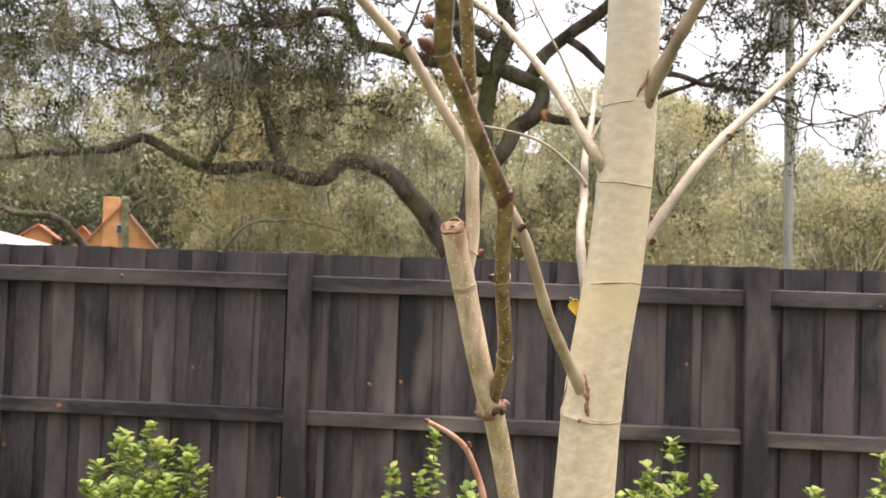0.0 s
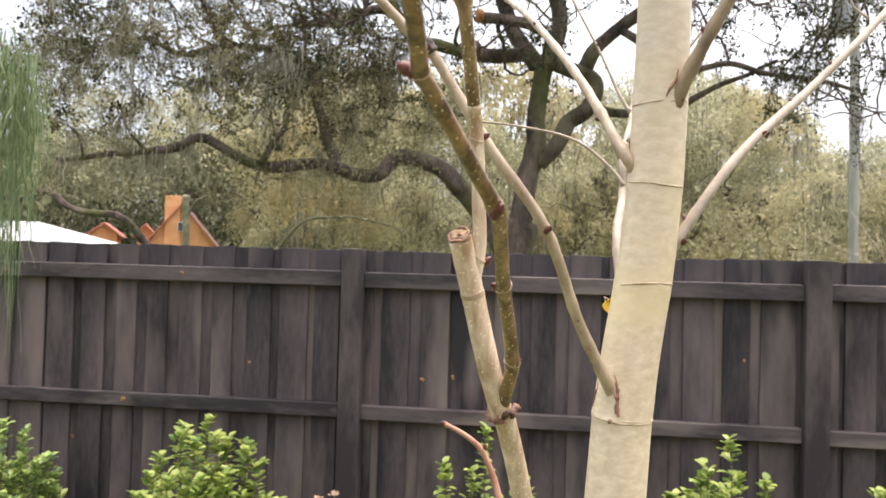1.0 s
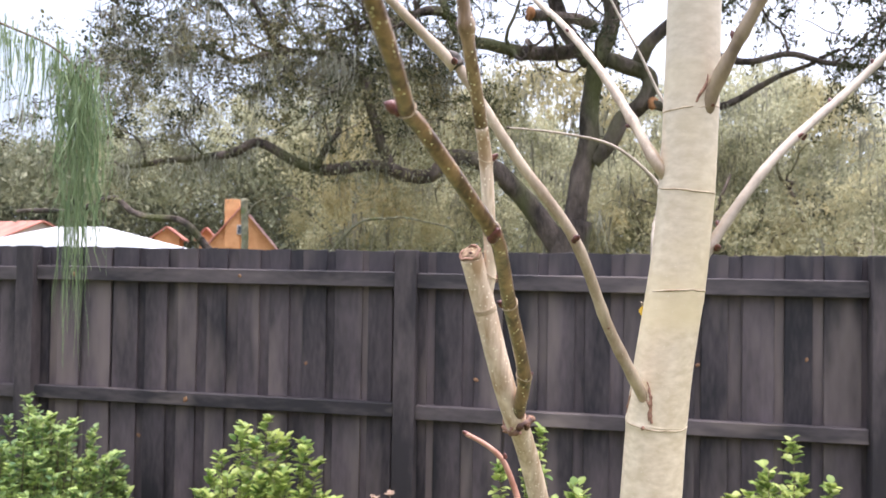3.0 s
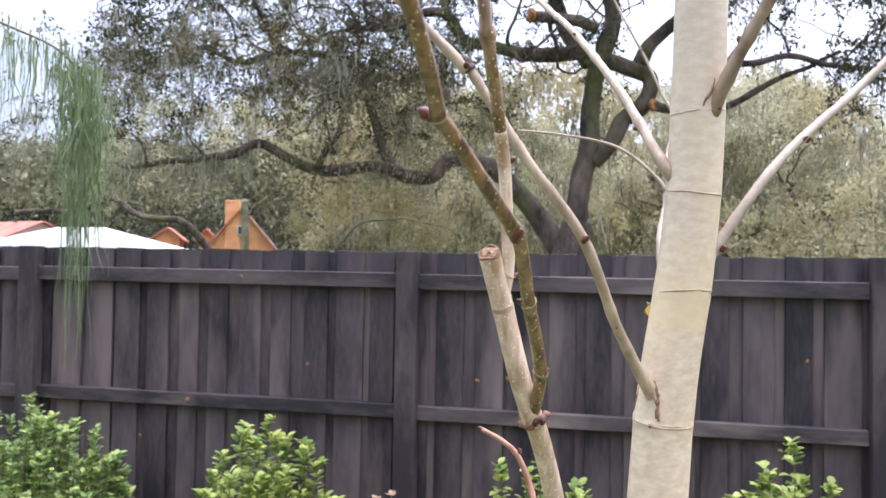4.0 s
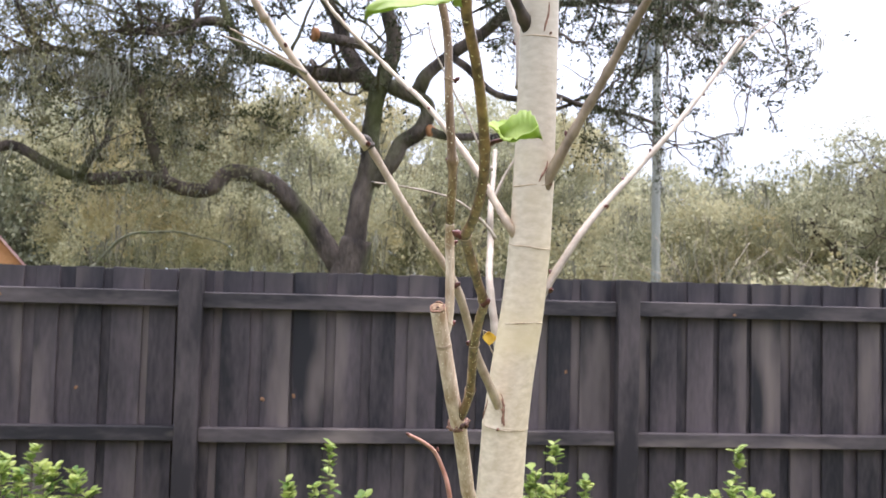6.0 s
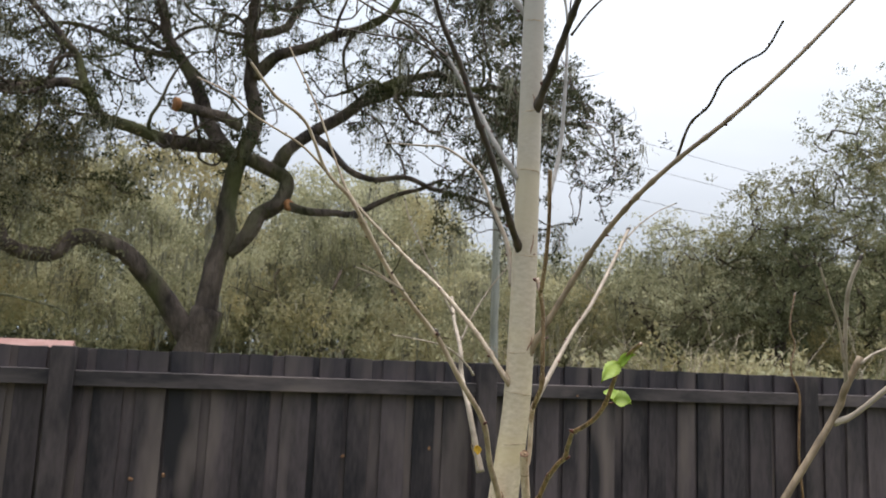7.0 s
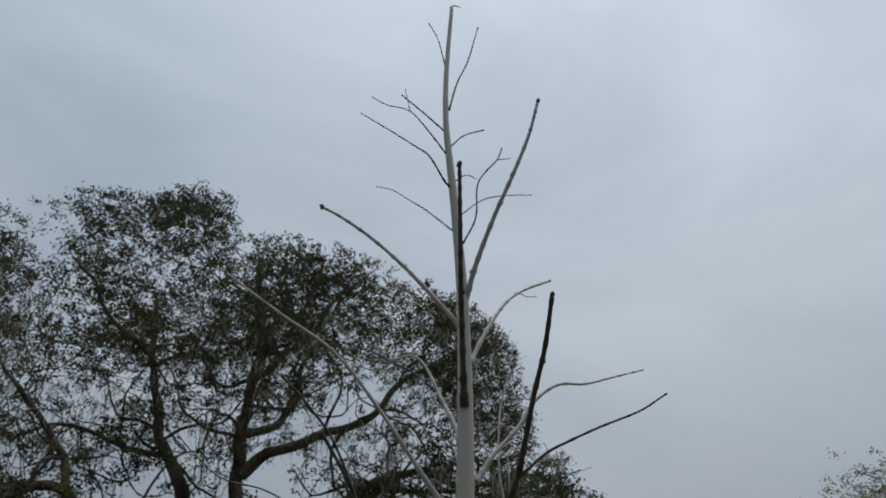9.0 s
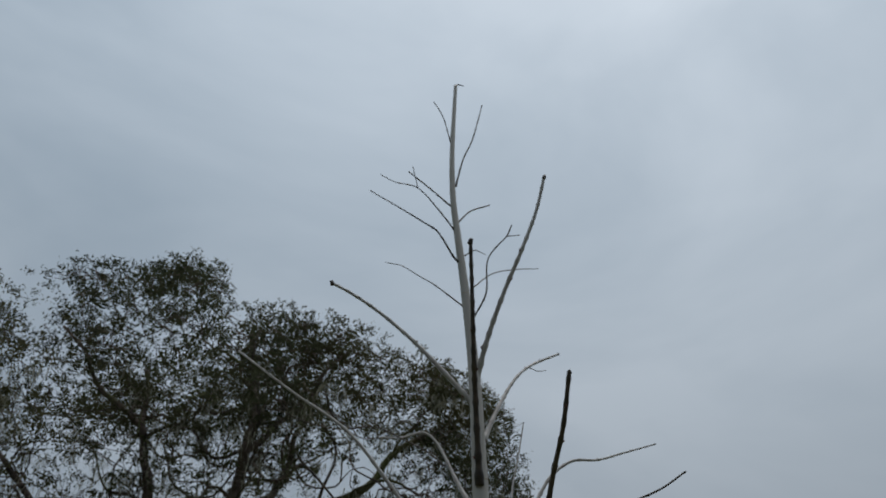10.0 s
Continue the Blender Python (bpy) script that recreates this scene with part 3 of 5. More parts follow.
limb("branch", [(1.035, -3.795, 2.372), (1.020, -3.800, 2.389), (1.011, -3.800, 2.400)], 0.00155, 0.0012, bark_shaded)
limb("branch", [(1.208, -3.680, 1.989), (1.206, -3.660, 2.049), (1.191, -3.630, 2.111), (1.181, -3.610, 2.155), (1.163, -3.600, 2.178), (1.129, -3.580, 2.204), (1.094, -3.570, 2.206), (1.038, -3.550, 2.209)], 0.0043, 0.00103, bark_pale)
limb("branch", [(1.210, -3.690, 2.140), (1.184, -3.670, 2.185), (1.160, -3.640, 2.252), (1.135, -3.620, 2.305), (1.118, -3.610, 2.339)], 0.0043, 0.00258, bark_grey)
limb("branch", [(1.120, -3.610, 2.336), (1.057, -3.600, 2.381), (1.011, -3.590, 2.401), (0.965, -3.580, 2.426), (0.919, -3.570, 2.446), (0.857, -3.560, 2.458), (0.810, -3.550, 2.492), (0.771, -3.540, 2.529)], 0.00206, 0.00086, bark_shaded)
limb("branch", [(1.132, -3.615, 2.311), (1.082, -3.620, 2.344), (1.044, -3.620, 2.350), (0.997, -3.630, 2.346), (0.927, -3.630, 2.348), (0.867, -3.640, 2.350)], 0.00189, 0.00086, bark_shaded)
limb("branch", [(1.106, -3.610, 2.326), (1.087, -3.600, 2.357), (1.068, -3.600, 2.380)], 0.00172, 0.00138, bark_shaded)
limb("branch", [(1.232, -3.690, 2.360), (1.224, -3.680, 2.382), (1.170, -3.660, 2.461), (1.089, -3.640, 2.578), (1.004, -3.620, 2.682), (0.898, -3.600, 2.754), (0.793, -3.580, 2.830)], 0.00482, 0.00155, bark_grey)
limb("branch", [(1.226, -3.690, 2.225), (1.229, -3.710, 2.252), (1.236, -3.750, 2.304), (1.242, -3.800, 2.364), (1.251, -3.850, 2.418), (1.254, -3.910, 2.512), (1.253, -3.960, 2.565), (1.252, -3.996, 2.628)], 0.00568, 0.0031, bark_shaded)
limb("branch", [(1.249, -3.850, 2.413), (1.288, -3.865, 2.450), (1.316, -3.880, 2.466), (1.361, -3.900, 2.488), (1.411, -3.925, 2.509), (1.445, -3.944, 2.532)], 0.00241, 0.00129, bark_shaded)
limb("branch", [(1.243, -3.690, 2.458), (1.274, -3.680, 2.508), (1.324, -3.670, 2.569), (1.366, -3.660, 2.633), (1.416, -3.650, 2.674), (1.473, -3.640, 2.689), (1.533, -3.630, 2.716), (1.610, -3.624, 2.749)], 0.0043, 0.00138, bark_grey)
limb("branch", [(1.294, -3.600, 2.135), (1.328, -3.570, 2.243), (1.349, -3.540, 2.448), (1.342, -3.530, 2.540), (1.347, -3.520, 2.654), (1.368, -3.510, 2.740), (1.387, -3.500, 2.819)], 0.00361, 0.0012, bark_grey)
limb("branch", [(1.352, -3.550, 2.434), (1.361, -3.600, 2.457), (1.379, -3.630, 2.477), (1.397, -3.660, 2.490), (1.426, -3.686, 2.503)], 0.00189, 0.00103, bark_shaded)
limb("branch", [(1.343, -3.560, 2.462), (1.341, -3.570, 2.502), (1.342, -3.570, 2.527)], 0.00155, 0.00129, bark_shaded)
limb("branch", [(1.216, -3.690, 2.516), (1.217, -3.660, 2.558), (1.205, -3.620, 2.618), (1.180, -3.580, 2.703), (1.157, -3.560, 2.732), (1.121, -3.550, 2.722), (1.075, -3.540, 2.718)], 0.00473, 0.00138, bark_grey)
limb("branch", [(1.190, -3.600, 2.652), (1.159, -3.580, 2.686), (1.117, -3.570, 2.707), (1.064, -3.560, 2.729), (1.003, -3.550, 2.719), (0.951, -3.540, 2.726), (0.886, -3.530, 2.749)], 0.00172, 0.00086, bark_shaded)
limb("branch", [(1.220, -3.690, 2.726), (1.207, -3.680, 2.750), (1.153, -3.660, 2.821), (1.106, -3.640, 2.881), (1.045, -3.620, 2.943), (0.986, -3.610, 2.984), (0.948, -3.600, 3.007)], 0.00473, 0.00258, bark_grey)
limb("branch", [(1.219, -3.700, 2.580), (1.197, -3.750, 2.701), (1.181, -3.790, 2.765), (1.166, -3.830, 2.843), (1.150, -3.870, 2.949)], 0.00559, 0.0031, bark_shaded)
limb("branch", [(1.220, -3.690, 2.786), (1.232, -3.720, 2.857), (1.253, -3.760, 2.941), (1.280, -3.800, 3.027), (1.303, -3.825, 3.107), (1.318, -3.843, 3.187)], 0.00499, 0.00292, bark_grey)
limb("branch", [(1.231, -3.690, 2.666), (1.274, -3.660, 2.758), (1.325, -3.620, 2.846), (1.375, -3.590, 2.904), (1.451, -3.560, 2.963)], 0.00413, 0.00224, bark_grey)
limb("branch", [(1.364, -3.600, 2.890), (1.382, -3.600, 2.885), (1.401, -3.600, 2.890)], 0.00095, 0.00069, bark_shaded)
limb("branch", [(1.215, -3.690, 2.919), (1.217, -3.760, 2.931), (1.208, -3.800, 2.980), (1.227, -3.850, 3.000), (1.225, -3.880, 3.000)], 0.00189, 0.00103, bark_shaded)
limb("branch", [(1.227, -3.850, 3.000), (1.248, -3.860, 3.000)], 0.00103, 0.00077, bark_shaded)
limb("branch", [(1.210, -3.690, 2.987), (1.266, -3.660, 3.062), (1.325, -3.640, 3.104), (1.391, -3.620, 3.138)], 0.00155, 0.00086, bark_shaded)
limb("branch", [(1.199, -3.690, 2.940), (1.144, -3.670, 2.996), (1.113, -3.650, 3.029), (1.079, -3.640, 3.054), (1.048, -3.626, 3.066)], 0.00155, 0.00077, bark_shaded)
limb("branch", [(1.187, -3.690, 3.049), (1.169, -3.700, 3.058), (1.136, -3.705, 3.107), (1.105, -3.710, 3.120), (1.055, -3.715, 3.140), (0.988, -3.718, 3.168)], 0.00224, 0.00095, bark_shaded)
limb("branch", [(1.177, -3.690, 3.134), (1.138, -3.690, 3.186), (1.093, -3.690, 3.234), (1.043, -3.690, 3.237), (1.011, -3.690, 3.249)], 0.00189, 0.00086, bark_shaded)
limb("branch", [(1.093, -3.690, 3.234), (1.079, -3.690, 3.295)], 0.00103, 0.00077, bark_shaded)
limb("branch", [(1.173, -3.690, 3.197), (1.122, -3.670, 3.263), (1.079, -3.660, 3.307)], 0.00189, 0.00138, bark_shaded)
limb("branch", [(1.184, -3.690, 3.160), (1.216, -3.680, 3.210), (1.262, -3.670, 3.249)], 0.00189, 0.00138, bark_shaded)
limb("branch", [(1.178, -3.690, 3.265), (1.192, -3.700, 3.344), (1.212, -3.710, 3.409), (1.233, -3.719, 3.523)], 0.00206, 0.00112, bark_shaded)
limb("branch", [(1.167, -3.690, 3.391), (1.153, -3.690, 3.458), (1.142, -3.690, 3.494), (1.123, -3.690, 3.530)], 0.00146, 0.00103, bark_shaded)
limb("branch", [(1.175, -3.690, 3.613), (1.183, -3.690, 3.621), (1.196, -3.690, 3.621)], 0.00172, 0.00103, bark_shaded)
limb("branch", [(1.198, -3.690, 3.071), (1.216, -3.700, 3.083), (1.238, -3.700, 3.078)], 0.0012, 0.00077, bark_shaded)
twig("branch", [(1.150, -3.715, 1.18), (1.158, -3.78, 1.36), (1.152, -3.86, 1.53), (1.1432, -3.9050, 1.6634), (1.1396, -3.9150, 1.6860), (1.1354, -3.9250, 1.7085), (1.1316, -3.9370, 1.7271)], 0.00420, 0.00415, bark_stem)
twig("branch", [(1.1316, -3.9370, 1.7252), (1.1274, -3.9430, 1.7401), (1.1241, -3.9480, 1.7545), (1.1204, -3.9530, 1.7720), (1.1177, -3.9570, 1.7846), (1.1158, -3.9610, 1.7931)], 0.00430, 0.00425, bark_stem)
twig("branch", [(1.1198, -3.9540, 1.7743), (1.1221, -3.9560, 1.7870), (1.1226, -3.9580, 1.7960), (1.1222, -3.9600, 1.8049), (1.1218, -3.9620, 1.8182), (1.1211, -3.9640, 1.8292), (1.1205, -3.9700, 1.8393)], 0.0026, 0.00235, bark_stem)
twig("branch", [(1.1205, -3.9700, 1.8393), (1.1200, -3.9800, 1.8504), (1.1192, -3.9920, 1.8642), (1.1159, -4.000, 1.8977), (1.1133, -4.0040, 1.9331), (1.1037, -4.0120, 1.9629), (1.1018, -4.0250, 1.9520), (1.0989, -4.0450, 2.0031), (1.0925, -4.0600, 2.0591)], 0.00235, 0.00176, bark_dotted)
twig("branch", [(1.1300, -3.9350, 1.7259), (1.1330, -3.9450, 1.7365), (1.1352, -3.9530, 1.7476), (1.1346, -3.9660, 1.7611), (1.1334, -3.9800, 1.7737), (1.1332, -3.9920, 1.7823), (1.1333, -4.0040, 1.7906), (1.1331, -4.0190, 1.7982), (1.1278, -4.0340, 1.8087), (1.1237, -4.0470, 1.8166), (1.1203, -4.0580, 1.8230), (1.1192, -4.0630, 1.8249), (1.1185, -4.0660, 1.8257), (1.1188, -4.0700, 1.8274), (1.1200, -4.0840, 1.8327), (1.1204, -4.1020, 1.8411), (1.1187, -4.1210, 1.8531), (1.1129, -4.1450, 1.8715), (1.1068, -4.1650, 1.8845), (1.1055, -4.1800, 1.8929), (1.1033, -4.2020, 1.9010)], 0.0026, 0.00151, bark_olive)
twig("branch", [(1.1330, -3.9050, 1.6625), (1.1293, -3.9050, 1.6828), (1.1264, -3.9030, 1.6925), (1.1208, -3.9020, 1.7041), (1.1135, -3.9020, 1.7102), (1.1046, -3.9020, 1.7145)], 0.00168, 0.00101, bark_red)
limb("branch", [(1.152, -3.70, 1.22), (1.20, -3.80, 1.40), (1.29, -3.91, 1.56), (1.3585, -3.9500, 1.6556), (1.4002, -3.9300, 1.6792), (1.5097, -3.9400, 1.8318), (1.5197, -3.9500, 1.8678), (1.5342, -3.9600, 1.9068)], 0.00504, 0.00386, bark_branch)
limb("branch", [(1.512, -3.940, 1.829), (1.531, -3.950, 1.839), (1.557, -3.970, 1.869), (1.579, -3.990, 1.898)], 0.00327, 0.00275, bark_pale)
limb("branch", [(1.523, -3.950, 1.873), (1.512, -3.960, 1.907), (1.506, -3.970, 1.955), (1.502, -3.980, 1.985), (1.509, -3.990, 2.017)], 0.00241, 0.00224, bark_pale)
limb("branch", [(1.510, -3.960, 1.901), (1.495, -3.970, 1.941), (1.474, -3.980, 1.970), (1.452, -3.990, 2.005)], 0.00172, 0.0012, bark_pale)
limb("branch", [(1.532, -3.960, 1.898), (1.552, -3.960, 1.910), (1.575, -3.960, 1.920), (1.580, -3.960, 1.935), (1.594, -3.970, 1.954)], 0.00189, 0.00112, bark_pale)

for place, way, size in BUDS:
    bud(place, way, size)
for place, way, size in (((1.1885, -3.7115, 1.6835), (0, -1, 0.2), 0.0017), ((1.1650, -3.7315, 1.7500), (0.5, -0.8, 0.3), 0.0018), ((1.2310, -3.7060, 1.8970), (0.4, -0.9, 0.2), 0.0017),
                         ((1.2285, -3.7065, 2.0320), (0.3, -0.9, 0.2), 0.0016)):
    bud(place, way, size, scar_bark)
# knobbly ends where twigs were cut back
for place, size in (((0.946, -3.599, 3.009), 0.0042), ((1.175, -3.690, 3.612), 0.0030)):
    for turn in ((-0.6, 0, 0.5), (0.2, 0.4, 1.0), (-0.3, -0.6, 0.1)):
        bud(Vector(place) + Vector(turn) * size * 0.5, turn, size * (0.8 if turn[2] < 1 else 1.1), bark_shaded)
# collars, cut face and bark ridges
for place, way, size in BUDS:
    node_ring(place)


def build_stem_collar():
    """The torn, reddish collar where the shoot leaves the pruned stem, with a swelling on either side."""
    rng = random.Random(4)
    mid = local(sapling, (1.1313, -3.9365, 1.7276))
    way = Vector((-0.28, -0.33, 0.9)).normalized()
    out = Vector((0, -1, 0))
    out = (out - way * out.dot(way)).normalized()
    over = way.cross(out)
    pts = [(mid + (out * math.cos(a) + over * math.sin(a)) * 0.0049 + way * (0.0012 * math.sin(2 * a) + 0.0006 * math.sin(5 * a)), a) for a in (math.tau * i / 40 for i in range(41))]
    data = tube_data(pts, lambda s, a, p: 0.0014 * (1 + 0.7 * noise.noise(p * 900)), 9)
    part("collar", sheet("collar", *data, node_bark, True), None, sapling)
    for k in range(9):
        a = math.tau * (k + rng.random() * 0.5) / 9
        at = mid + (out * math.cos(a) + over * math.sin(a)) * 0.0058 + way * rng.uniform(-0.0015, 0.0016) + sapling.location
        bud(at, out * math.cos(a) + over * math.sin(a) + way * rng.uniform(-0.6, 0.9), rng.uniform(0.0009, 0.0016), node_bark if k % 3 else scar_bark, "bark_scale")
    bud((1.1272, -3.9345, 1.7282), (-0.9, -0.3, 0.3), 0.0015, bark_pale, "swelling")
    bud((1.1352, -3.9355, 1.7290), (0.9, -0.3, 0.4), 0.0017, bark_pale, "swelling")


def build_cut_end():
    """The slanting sawn end of the stem: a raised lip of bark round dry wood with a dark pith."""
    mid, way = local(sapling, (1.1158, -3.9613, 1.7934)), Vector((-0.25, -0.62, 0.74)).normalized()
    face = [(-0.0022, 0.0037), (0.0004, 0.0042), (0.0010, 0.0039), (0.0006, 0.0034), (0.0004, 0.0023), (0.0006, 0.0012)]
    data = tube_data([(mid + way * h, i) for i, (h, _) in enumerate(face)], lambda s, a, p: face[s][1] * (1 + 0.05 * math.sin(3 * a) + 0.05 * noise.noise(p * 1500)), 24)
    part("cut_face", sheet("cut_face", *data, cut_wood, True), None, sapling, "dry grey-brown sawn wood")
    ring = way.orthogonal().normalized()
    side = way.cross(ring)
    lip = [(mid + (ring * math.cos(a) + side * math.sin(a)) * 0.0038 + way * (0.0009 + 0.0004 * math.sin(4 * a)), a) for a in (math.tau * i / 32 for i in range(33))]
    data = tube_data(lip, lambda s, a, p: 0.0005 * (1 + 0.6 * noise.noise(p * 1200)), 6)
    part("bark_lip", sheet("bark_lip", *data, scar_bark, True), None, sapling)
    pith = [(mid + ring * 0.0002 + side * d + way * 0.0008, i) for i, d in enumerate((-0.0011, -0.0004, 0.0004, 0.0011))]
    data = tube_data(pith, lambda s, a, p: (0.0002, 0.0005, 0.0005, 0.0002)[s], 8)
    part("pith", sheet("pith", *data, node_bark, True), None, sapling, "dark pith")


build_stem_collar()
build_cut_end()
twig("bark_ring", [(1.1204, -3.9530, 1.7722), (1.1202, -3.9533, 1.7730), (1.1200, -3.9536, 1.7738)], 0.00448, 0.00448, ring_bark)


def bark_ridge(z0, a0, z1, a1, width):
    """The low reddish crest where a branch's bark meets the trunk's, lying on the trunk and widening downwards."""
    mids = [p for p, s in glide(TRUNK, 400)]
    pts = []
    for i in range(9):
        u = i / 8
        z, a = z0 + (z1 - z0) * u, a0 + (a1 - a0) * u + 0.06 * math.sin(5 * u)
        mid = local(sapling, min(mids, key=lambda p: abs(p.z - z)))
        r = trunk_radius(0, a, Vector((0, 0, z))) - 0.0001
        pts.append(Vector((mid.x + r * math.cos(a), mid.y + r * math.sin(a), z)))
    data = tube_data(glide(pts, 36), lambda s, a, p: width * (0.16 + 0.40 * math.sin(math.pi * s) ** 0.8 + 0.25 * s ** 4) * (1 + 0.6 * noise.noise(p * 420)), 8)
    part("bark_ridge", sheet("bark_ridge", *data, scar_bark, True), None, sapling)


for ridge in ((1.7135, 4.15, 1.6865, 4.55, 0.0020), (1.707, 3.35, 1.689, 3.2, 0.0016), (1.702, 4.22, 1.688, 4.46, 0.0012), (1.918, 5.2, 1.899, 4.85, 0.0020), (2.060, 5.0, 2.033, 4.85, 0.0018), (2.262, 4.5, 2.240, 4.75, 0.0016)):
    bark_ridge(*ridge)
# young leaves on their stalks
limb("leaf_stalk", [(1.1195, -4.121, 1.8535), (1.1215, -4.124, 1.8545), (1.1242, -4.126, 1.8550)], 0.0011, 0.0007, bud_skin, 0, 0.1)
lobed_leaf("leaf", (1.1240, -4.1258, 1.8550), (1.1355, -4.133, 1.8545), (0.1, -0.8, 0.6), 0.0072, fresh_leaf, sapling, 0.4)
lobed_leaf("leaf", (1.1245, -4.1250, 1.8552), (1.1320, -4.108, 1.8625), (-0.2, -0.5, 0.8), 0.0065, fresh_leaf, sapling, 0.3)
lobed_leaf("leaf", (1.1050, -4.1660, 1.8865), (1.0790, -4.189, 1.8725), (0.3, -0.5, 0.8), 0.0050, fresh_leaf, sapling, 0.25)
lobed_leaf("leaf", (1.1050, -4.1680, 1.8840), (1.1065, -4.189, 1.8935), (-0.8, -0.4, 0.3), 0.0040, fresh_leaf, sapling, 0.3)
limb("leaf_stalk", [(1.216, -3.55, 1.716), (1.193, -3.570, 1.757), (1.195, -3.585, 1.759)], 0.0008, 0.0005, bark_tan, 0, 0.1)
lobed_leaf("leaf", (1.195, -3.585, 1.759), (1.196, -3.588, 1.746), (0.3, -0.9, 0.1), 0.0062, yellow_leaf, sapling, 0.3)


def bark_ring(z, start, sweep, thick=0.00065):
    """The raised scar line that runs part of the way round the trunk at a node."""
    mid = local(sapling, min((p for p, s in glide(TRUNK, 400)), key=lambda p: abs(p.z - z)))
    pts = []
    for i in range(13):
        a = start + sweep * i / 12
        h = z + 0.0022 * math.sin(a + z * 37) + 0.0006 * noise.noise((math.cos(a) * 6, math.sin(a) * 6, z * 50))
        r = trunk_radius(0, a, Vector((0, 0, h))) * 1.006 - thick * 0.4
        pts.append(Vector((mid.x + r * math.cos(a), mid.y + r * math.sin(a), h)))
    data = tube_data(glide(pts, 48), lambda s, a, p: thick * (0.6 + 0.4 * math.sin(math.pi * s)) * (1 + 0.45 * noise.noise(p * 300)), 6)
    part("bark_ring", sheet("bark_ring", *data, ring_bark, True), None, sapling)


for ring in ((1.684, 3.3, 2.9), (1.773, 3.4, 2.7), (1.842, 3.1, 3.0), (1.8975, 3.2, 1.5), (1.8965, 4.9, 1.2), (2.031, 3.3, 2.6), (2.150, 3.4, 2.4), (2.239, 3.2, 2.6),
             (2.376, 3.4, 2.4), (2.450, 3.3, 2.5), (2.592, 3.2, 2.8), (2.76, 3.4, 2.4), (2.97, 3.3, 2.5)):
    bark_ring(*ring)


# ---- fence ----
TOP = 1.858
fence = thing("fence", (0, 0, 0), "dark brown stained board fence with posts and rails on this side", "fence")
SPAN = 2.432


def board_mesh(name, width, height, seed, material):
    """A sawn board, its edges eased and its top end slightly uneven."""
    rng = random.Random(seed)
    w, t, c = width / 2, 0.009, 0.0025
    ring = [(-w + c, -t), (w - c, -t), (w, -t + c), (w, t), (-w, t), (-w, -t + c)]
    lean = rng.uniform(-0.004, 0.004)
    verts = [(x, y, 0.05) for x, y in ring] + [(x + lean * 0.3, y, height + lean * x / w + rng.uniform(-0.002, 0.002)) for x, y in ring]
    n = len(ring)
    faces = [tuple(range(n - 1, -1, -1)), tuple(range(n, 2 * n))] + [(i, (i + 1) % n, n + (i + 1) % n, n + i) for i in range(n)]
    return sheet(name, verts, faces, material)


def build_fence():
    rng = random.Random(5)
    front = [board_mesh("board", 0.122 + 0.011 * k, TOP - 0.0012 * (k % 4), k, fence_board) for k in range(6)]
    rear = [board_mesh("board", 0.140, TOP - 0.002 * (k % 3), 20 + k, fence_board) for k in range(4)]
    post = box_mesh("post", (0, 0.122), (-0.048, 0.038), (-0.05, TOP + 0.004), fence_post, 0.004)
    pitch = 0.206
    for k in range(-4, 6):
        x0 = -0.003 + SPAN * k
        p = part("post", post, None, fence)
        p.location = (x0, 0, 0)
        for z, tall in ((1.652, 0.086), (0.920, 0.078), (0.22, 0.08)):
            r = part("rail", box_mesh("rail", (0.122, SPAN), (-0.014, 0.036), (z, z + tall), fence_rail, 0.004), None, fence)
            r.location = (x0, 0, rng.uniform(-0.004, 0.004))
            r.rotation_euler[1] = rng.uniform(-0.002, 0.002)
        n = 12
        for i in range(n):
            x = x0 + (i + 0.5) * SPAN / n
            b = part("board", rng.choice(front), None, fence)
            b.location = (x + rng.uniform(-0.016, 0.016), 0.048, rng.uniform(-0.0025, 0.0015))
            b.rotation_euler[1] = rng.uniform(-0.004, 0.004)
            b = part("board", rng.choice(rear), None, fence)
            b.location = (x + SPAN / n / 2 + rng.uniform(-0.02, 0.02), 0.0665, rng.uniform(-0.003, 0.001))
            b.rotation_euler[1] = rng.uniform(-0.004, 0.004)


build_fence()


# ---- oak ----
oak = thing("oak", (0.55, 5.8, 0), "large old live oak with spreading mossy limbs and small dark leaves", "tree")
OAK_LIMBS = []


def oak_limb(pts, r0, r1):
    """Notes one main limb: the places it runs through, and its radius at foot and end."""
    OAK_LIMBS.append((pts, r0, r1))


oak_limb([(0.62, 5.80, 1.69), (0.74, 5.80, 2.37), (0.82, 5.80, 2.95), (0.88, 5.80, 3.55), (0.94, 5.80, 4.16), (1.15, 5.71, 4.95), (1.09, 5.63, 5.55), (0.97, 5.54, 5.94), (1.01, 5.46, 6.45), (1.05, 5.41, 6.93), (1.05, 5.46, 7.80), (0.82, 5.50, 8.64)], 0.28, 0.06)
oak_limb([(1.10, 5.60, 5.46), (1.38, 5.40, 5.76), (1.80, 5.20, 5.84), (2.10, 5.00, 5.97), (2.47, 4.83, 6.13), (2.86, 4.67, 6.53), (3.34, 4.50, 6.96)], 0.14, 0.04)
oak_limb([(0.98, 5.50, 5.97), (1.37, 5.66, 6.18), (1.56, 5.82, 6.54), (1.71, 5.98, 7.16), (2.00, 6.14, 8.03), (2.29, 6.30, 9.06)], 0.11, 0.03)
